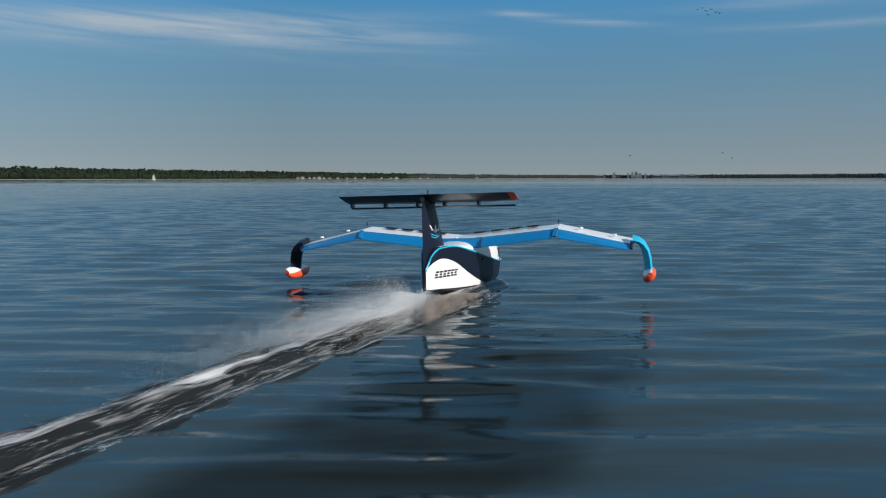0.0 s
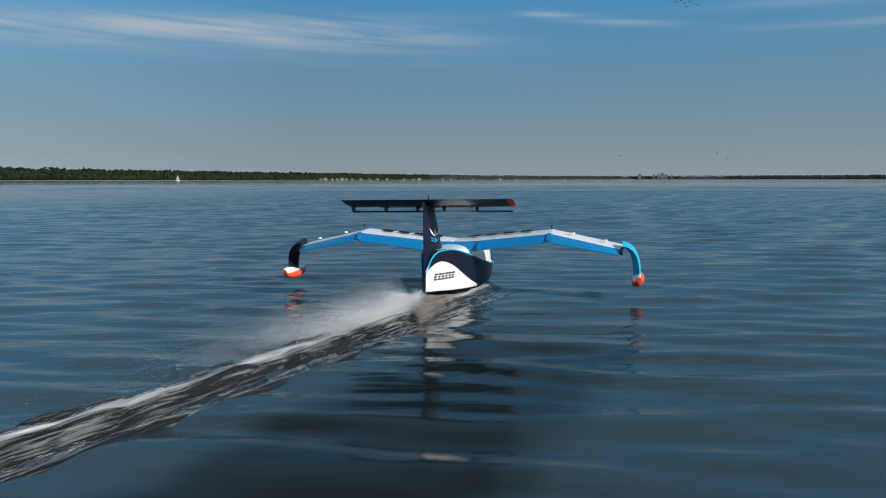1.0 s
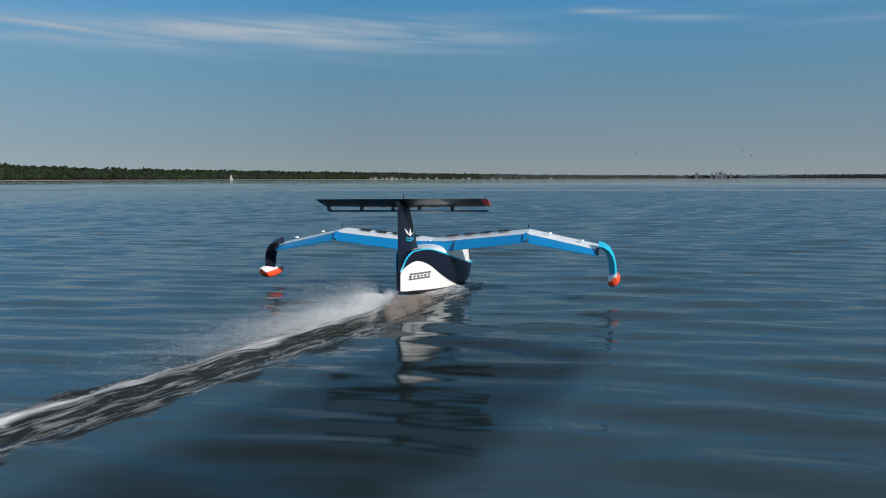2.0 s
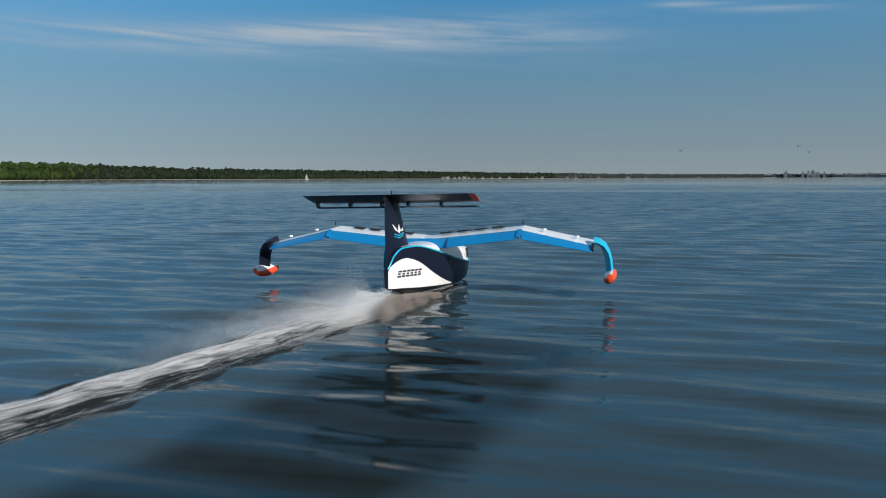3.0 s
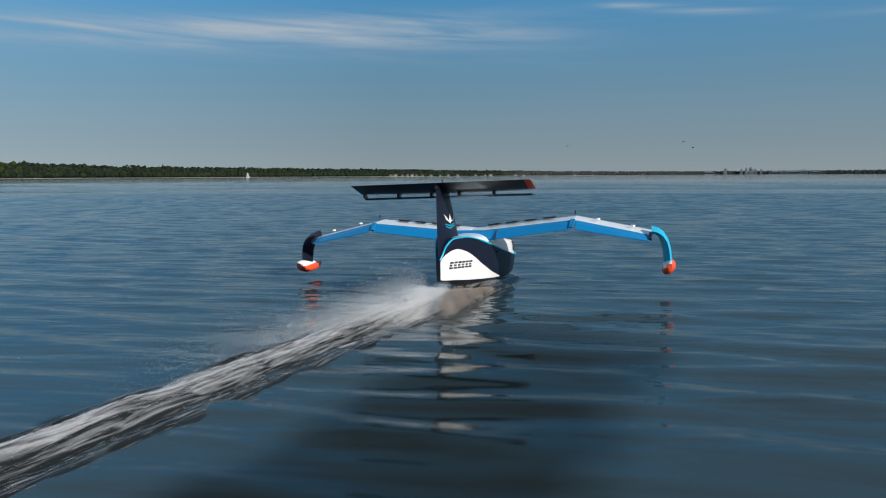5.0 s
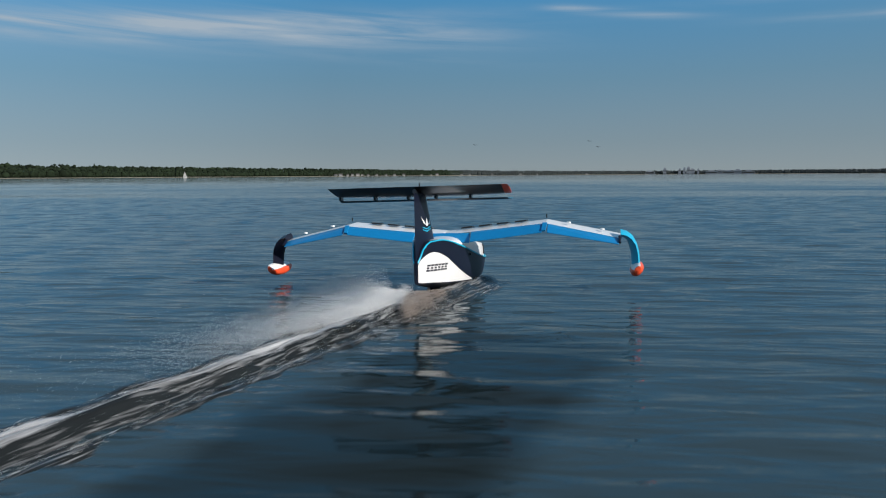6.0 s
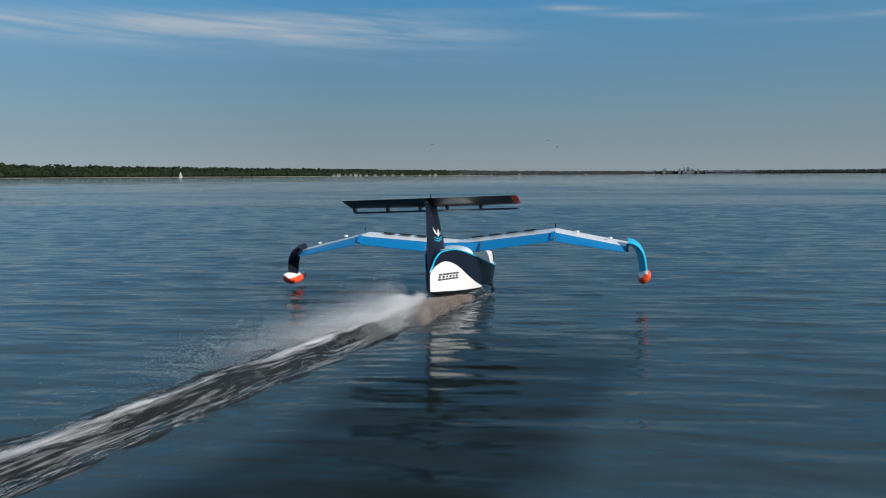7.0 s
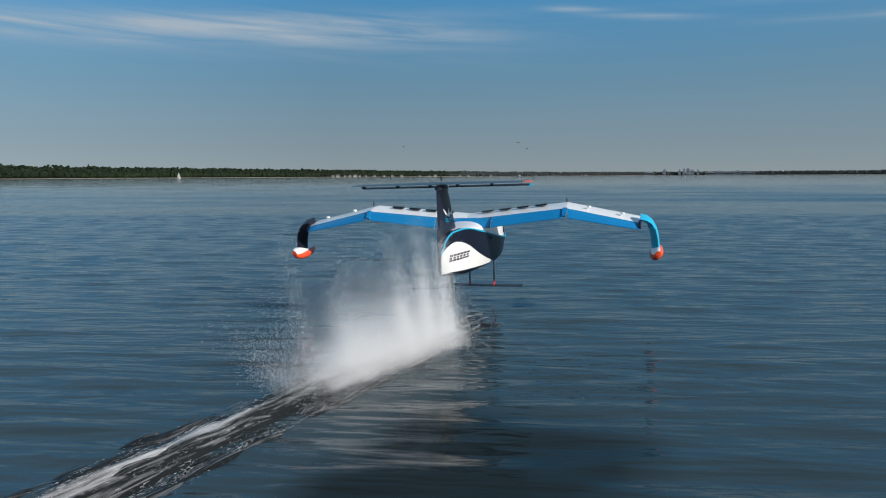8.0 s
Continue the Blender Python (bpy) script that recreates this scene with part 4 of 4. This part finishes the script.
WAKES = [wake_piece(s) for s in range(8)] + [wake_piece(s, 8000, True, LUSH_WAKE) for s in range(8, 13)] + [wake_piece(s, 5500, True, MID_WAKE) for s in range(13, 17)]
wake_pieces = []
for k in range(-16, 100):
    t = 0.075 * k
    if t > 7.34:
        break
    if 2.05 < t < 3.8:
        wave, foam = WAKES[8 + (k * 3) % 5]
    elif 1.8 < t < 4.7:
        wave, foam = WAKES[13 + (k * 3) % 4]
    else:
        wave, foam = WAKES[(k * 5 + k // 7) % 8]
    ob = tagged(new("wake_wave", wave), "dark churned wake wave streaked with white foam", "wake", "waves of the wake")
    fm = new("foam", foam)
    fm.parent = ob
    fm["kind"] = "stuff"
    x, y, way = foil_place(t)
    m = pose(x, y, 0.01 + 0.3 * swell(x, y), 0, 0, -way + 0.5 * math.sin(k * 1.7)) @ pose(wake_shift(t) + 0.012 * math.sin(k * 2.3), 0, 0)
    wake_pieces.append((t, ob, m))


def cloud(n, seed, shape):
    rng = np.random.default_rng(seed)
    return shape(rng, n)


def sheet(rng, n):
    """Thin sheet that runs up from the water to the chine."""
    u = rng.uniform(1.15, 3.0, n)
    fall = np.clip((3.0 - u) / 0.3, 0, 1)
    z = (0.05 + 0.22 * np.clip((u - 1.1) / 1.6, 0, 1)) * rng.random(n) ** 0.8 * (0.5 + 0.5 * fall)
    x = rng.normal(0.66 + 0.13 * (u - 1.5), 0.035) - 0.35 * z
    keep = rng.random(n) < 0.45 + 0.55 * np.sin(u * 23 + 4 * z) * np.sin(u * 9.1 + 14 * z) + 0.3 * (u - 1.5)
    return np.stack([x, -u, np.maximum(z, 0.005)], 1)[keep]


def curtain(rng, n):
    """Fine white water thrown up behind the stern, thinning out aft."""
    u = 2.45 + np.abs(rng.normal(0, 0.75, n))
    top = (0.32 + 0.05 * np.sin(u * 9)) * np.exp(-((u - 2.45) / 1.7) ** 2)
    z = top * rng.random(n) ** 1.35
    x = rng.normal(0.62 - 0.11 * (u - 2.45), 0.05 + 0.05 * (u - 2.45)) - 0.25 * z
    return np.stack([x, -u, np.maximum(z, 0.005)], 1)


def mist(rng, n):
    """Soft mist that drifts to port."""
    u = 2.5 + np.abs(rng.normal(0, 1.1, n))
    z = np.abs(rng.normal(0, 1, n)) * 0.19 * np.exp(-(u - 2.5) * 0.3)
    x = 0.5 - 0.1 * (u - 2.5) - np.abs(rng.normal(0, 0.16 + 0.12 * (u - 2.5))) - 0.4 * z
    return np.stack([x, -u, np.maximum(z, 0.01)], 1)


def haze_drops(rng, n):
    u = 2.4 + np.abs(rng.normal(0, 1.9, n))
    z = np.abs(rng.normal(0, 0.08, n))
    x = 0.3 - np.abs(rng.normal(0, 0.45, n))
    return np.stack([x, -u, np.maximum(z, 0.01)], 1)


spray = tagged(new("bow_spray"), "white spray thrown up behind the hydrofoils", "spray")
for name, shape, n, size, stretch, mat in (("spray_sheet", sheet, 120000, 0.0012, 5.0, SHADED_MIST), ("spray_curtain", curtain, 150000, 0.00095, 4.0, MIST),
                                           ("spray_mist", mist, 270000, 0.00075, 4.0, MIST), ("stray_spray", haze_drops, 8000, 0.0008, 1.6, MIST)):
    P = cloud(n, len(name), shape)
    ob = tagged(new(name, drops_mesh(name, P, size, mat, np.tile([[0.1, stretch, 0.5]], (len(P), 1)), 3, True)), kind="stuff")
    ob.parent = spray


def plume(name, n, seed, u0, u1, height, spread, lean, size=0.0019):
    """A burst of water that stands over a line on the surface, u metres behind the rear foil."""
    rng = np.random.default_rng(seed)
    u = rng.uniform(u0, u1, n)
    k = (u - u0) / (u1 - u0)
    tops = height * np.minimum(1, 0.5 + 4 * k) * (1.15 - 0.7 * k) * (0.75 + 0.35 * np.sin(u * 17 + seed) * np.sin(u * 7.3))
    h = 1.3 * rng.beta(0.8, 1.3 if "jet" in name else 1.8, n) * tops
    x = rng.normal(0, spread * (0.8 + 0.8 * h)) + lean[0] * h
    P = np.stack([x, -u + lean[1] * h + rng.normal(0, 0.05, n), h], 1)
    me = drops_mesh(name, P, size, MIST, np.stack([np.full(n, 0.2), np.full(n, 0.6), np.full(n, 4.0)], 1), seed, True)
    return tagged(new(name, me), "tall white burst of spray over the wake", "spray", "bursts of spray at take-off")


PLUMES = [  # burst, height when it bursts out, height at the end
    (plume("spray_burst", 225000, 1, 0.0, 2.0, 0.75, 0.15, (-0.05, -0.25), 0.00115), 0.0, 0.05),
    (plume("spray_burst", 170000, 2, 0.0, 1.7, 1.15, 0.15, (-0.1, -0.25), 0.00115), -0.06, 0.18),
    (plume("spray_veil", 150000, 7, 0.0, 2.5, 1.1, 0.30, (-0.35, -0.3), 0.00085), -0.15, 0.12),
    (plume("spray_jet", 50000, 3, 1.3, 1.6, 1.9, 0.05, (-0.1, -0.12), 0.0012), 0.0, -0.45),
    (plume("spray_jet", 40000, 4, 0.02, 0.20, 1.6, 0.045, (0.0, -0.15), 0.0011), -0.7, 0.2),
    (plume("spray_jet", 34000, 6, 0.34, 0.48, 1.5, 0.035, (0.0, -0.22), 0.0011), -0.7, 0.18),
    (plume("spray_jet", 34000, 8, 0.62, 0.80, 1.4, 0.045, (-0.05, -0.3), 0.0011), -0.6, 0.1),
    (plume("spray_jet", 6000, 9, 1.98, 2.10, 2.4, 0.03, (-0.15, -0.1), 0.0010), -1.6, -0.15),
    (plume("spray_jet", 16000, 5, -0.12, 0.12, 0.32, 0.08, (0.3, 0.5), 0.0012), 0.0, -0.35),
]


# ---- birds ----
def gull():
    ob = new("gull")
    rings = [[(r * math.cos(a), y, r * math.sin(a)) for a in (2 * math.pi * k / 8 for k in range(8))] for y, r in ((-0.26, 0.01), (-0.12, 0.045), (0.05, 0.06), (0.17, 0.035), (0.24, 0.008))]
    smooth(part("body", loft(rings), FEATHER, ob))
    for s in (1, -1):
        part("wing", loft([foil_ring((s * x, le, z), (s * x, te, z), 0.012, (0, 0, 1), 5) for x, le, te, z in ((0.03, 0.09, -0.08, 0.02), (0.3, 0.12, -0.05, 0.13), (0.62, 0.02, -0.05, 0.08))]), FEATHER, ob)
    return tagged(ob, "dark gull gliding far off in the sky", "bird", "birds in the sky")


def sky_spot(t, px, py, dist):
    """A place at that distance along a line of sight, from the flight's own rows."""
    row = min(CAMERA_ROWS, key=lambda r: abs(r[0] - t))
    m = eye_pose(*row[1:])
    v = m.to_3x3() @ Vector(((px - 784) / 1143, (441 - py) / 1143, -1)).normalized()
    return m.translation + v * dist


birds = []
first_gull = gull()
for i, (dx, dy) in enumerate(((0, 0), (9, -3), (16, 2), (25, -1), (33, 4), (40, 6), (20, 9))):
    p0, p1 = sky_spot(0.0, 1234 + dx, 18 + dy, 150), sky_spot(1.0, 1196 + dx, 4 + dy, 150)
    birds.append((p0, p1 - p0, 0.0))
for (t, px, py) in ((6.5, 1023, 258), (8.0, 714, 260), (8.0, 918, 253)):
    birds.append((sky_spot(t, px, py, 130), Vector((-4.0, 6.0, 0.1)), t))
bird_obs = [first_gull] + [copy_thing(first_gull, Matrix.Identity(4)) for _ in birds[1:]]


# ---- everything that moves ----
def motions():
    walk(seaglider, [(t, pose(x, y, z, 0, 0, -h) @ pose(0, 0, 0, p) @ pose(0, 0, 0, 0, b)) for t, x, y, z, p, b, h in CRAFT_ROWS])
    tilt = lambda a: pose(0, -1.38, 0.405, a)
    walk(tailplane, [(0, tilt(-17)), (1, tilt(-17)), (3.5, tilt(-17)), (4.5, tilt(-18)), (6.5, tilt(-17)), (7.3, tilt(-16)), (7.4, tilt(-4)), (8, tilt(-2))])
    # spray follows the foils until the craft lifts, then falls back
    rows = []
    for t in [r[0] for r in CRAFT_ROWS if r[0] <= 7.3]:
        x, y, way = foil_place(t)
        rows.append((t, pose(x, y, 0, 0, 0, -way)))
    x, y, way = foil_place(7.34)
    rows += [(7.4, pose(x, y, -0.9, 0, 0, -way)), (8.0, pose(x, y, -0.9, 0, 0, -way))]
    walk(spray, rows)
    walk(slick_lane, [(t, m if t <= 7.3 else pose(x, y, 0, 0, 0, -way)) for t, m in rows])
    # wake waves come up where the foils have passed
    for t, ob, m in wake_pieces:
        low = pose(0, 0, -0.35) @ m
        if t <= -0.03:
            walk(ob, [(0, m), (8, m)])
        elif t < 0.1:
            walk(ob, [(0, low), (t + 0.12, m), (8, m)])
        else:
            walk(ob, [(0, low), (t - 0.04, low), (t + 0.08, m), (8, m)])
    # bursts of water at take-off
    x, y, _ = course(7.40)
    left = math.radians(28.5 - 4.2)
    hx, hy = x - 1.1 * math.sin(radians(10.5)), y - 1.1 * math.cos(radians(10.5))
    bx, by = hx + 0.25 * math.sin(left) + 0.42, hy + 0.25 * math.cos(left)
    for ob, late, rise in PLUMES:
        base = lambda z, dx=0.0: pose(bx + dx, by, z, 0, 0, -34)
        walk(ob, [(0, base(-3.0)), (7.24, base(-3.0)), (7.4, base(late)), (7.7, base(late * 0.3 + rise * 0.5, -0.02)), (8.0, base(rise, -0.05))])
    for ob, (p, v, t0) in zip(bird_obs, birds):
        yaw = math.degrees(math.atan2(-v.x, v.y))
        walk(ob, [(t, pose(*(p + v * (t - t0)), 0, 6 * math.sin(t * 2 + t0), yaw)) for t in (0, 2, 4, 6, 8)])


motions()
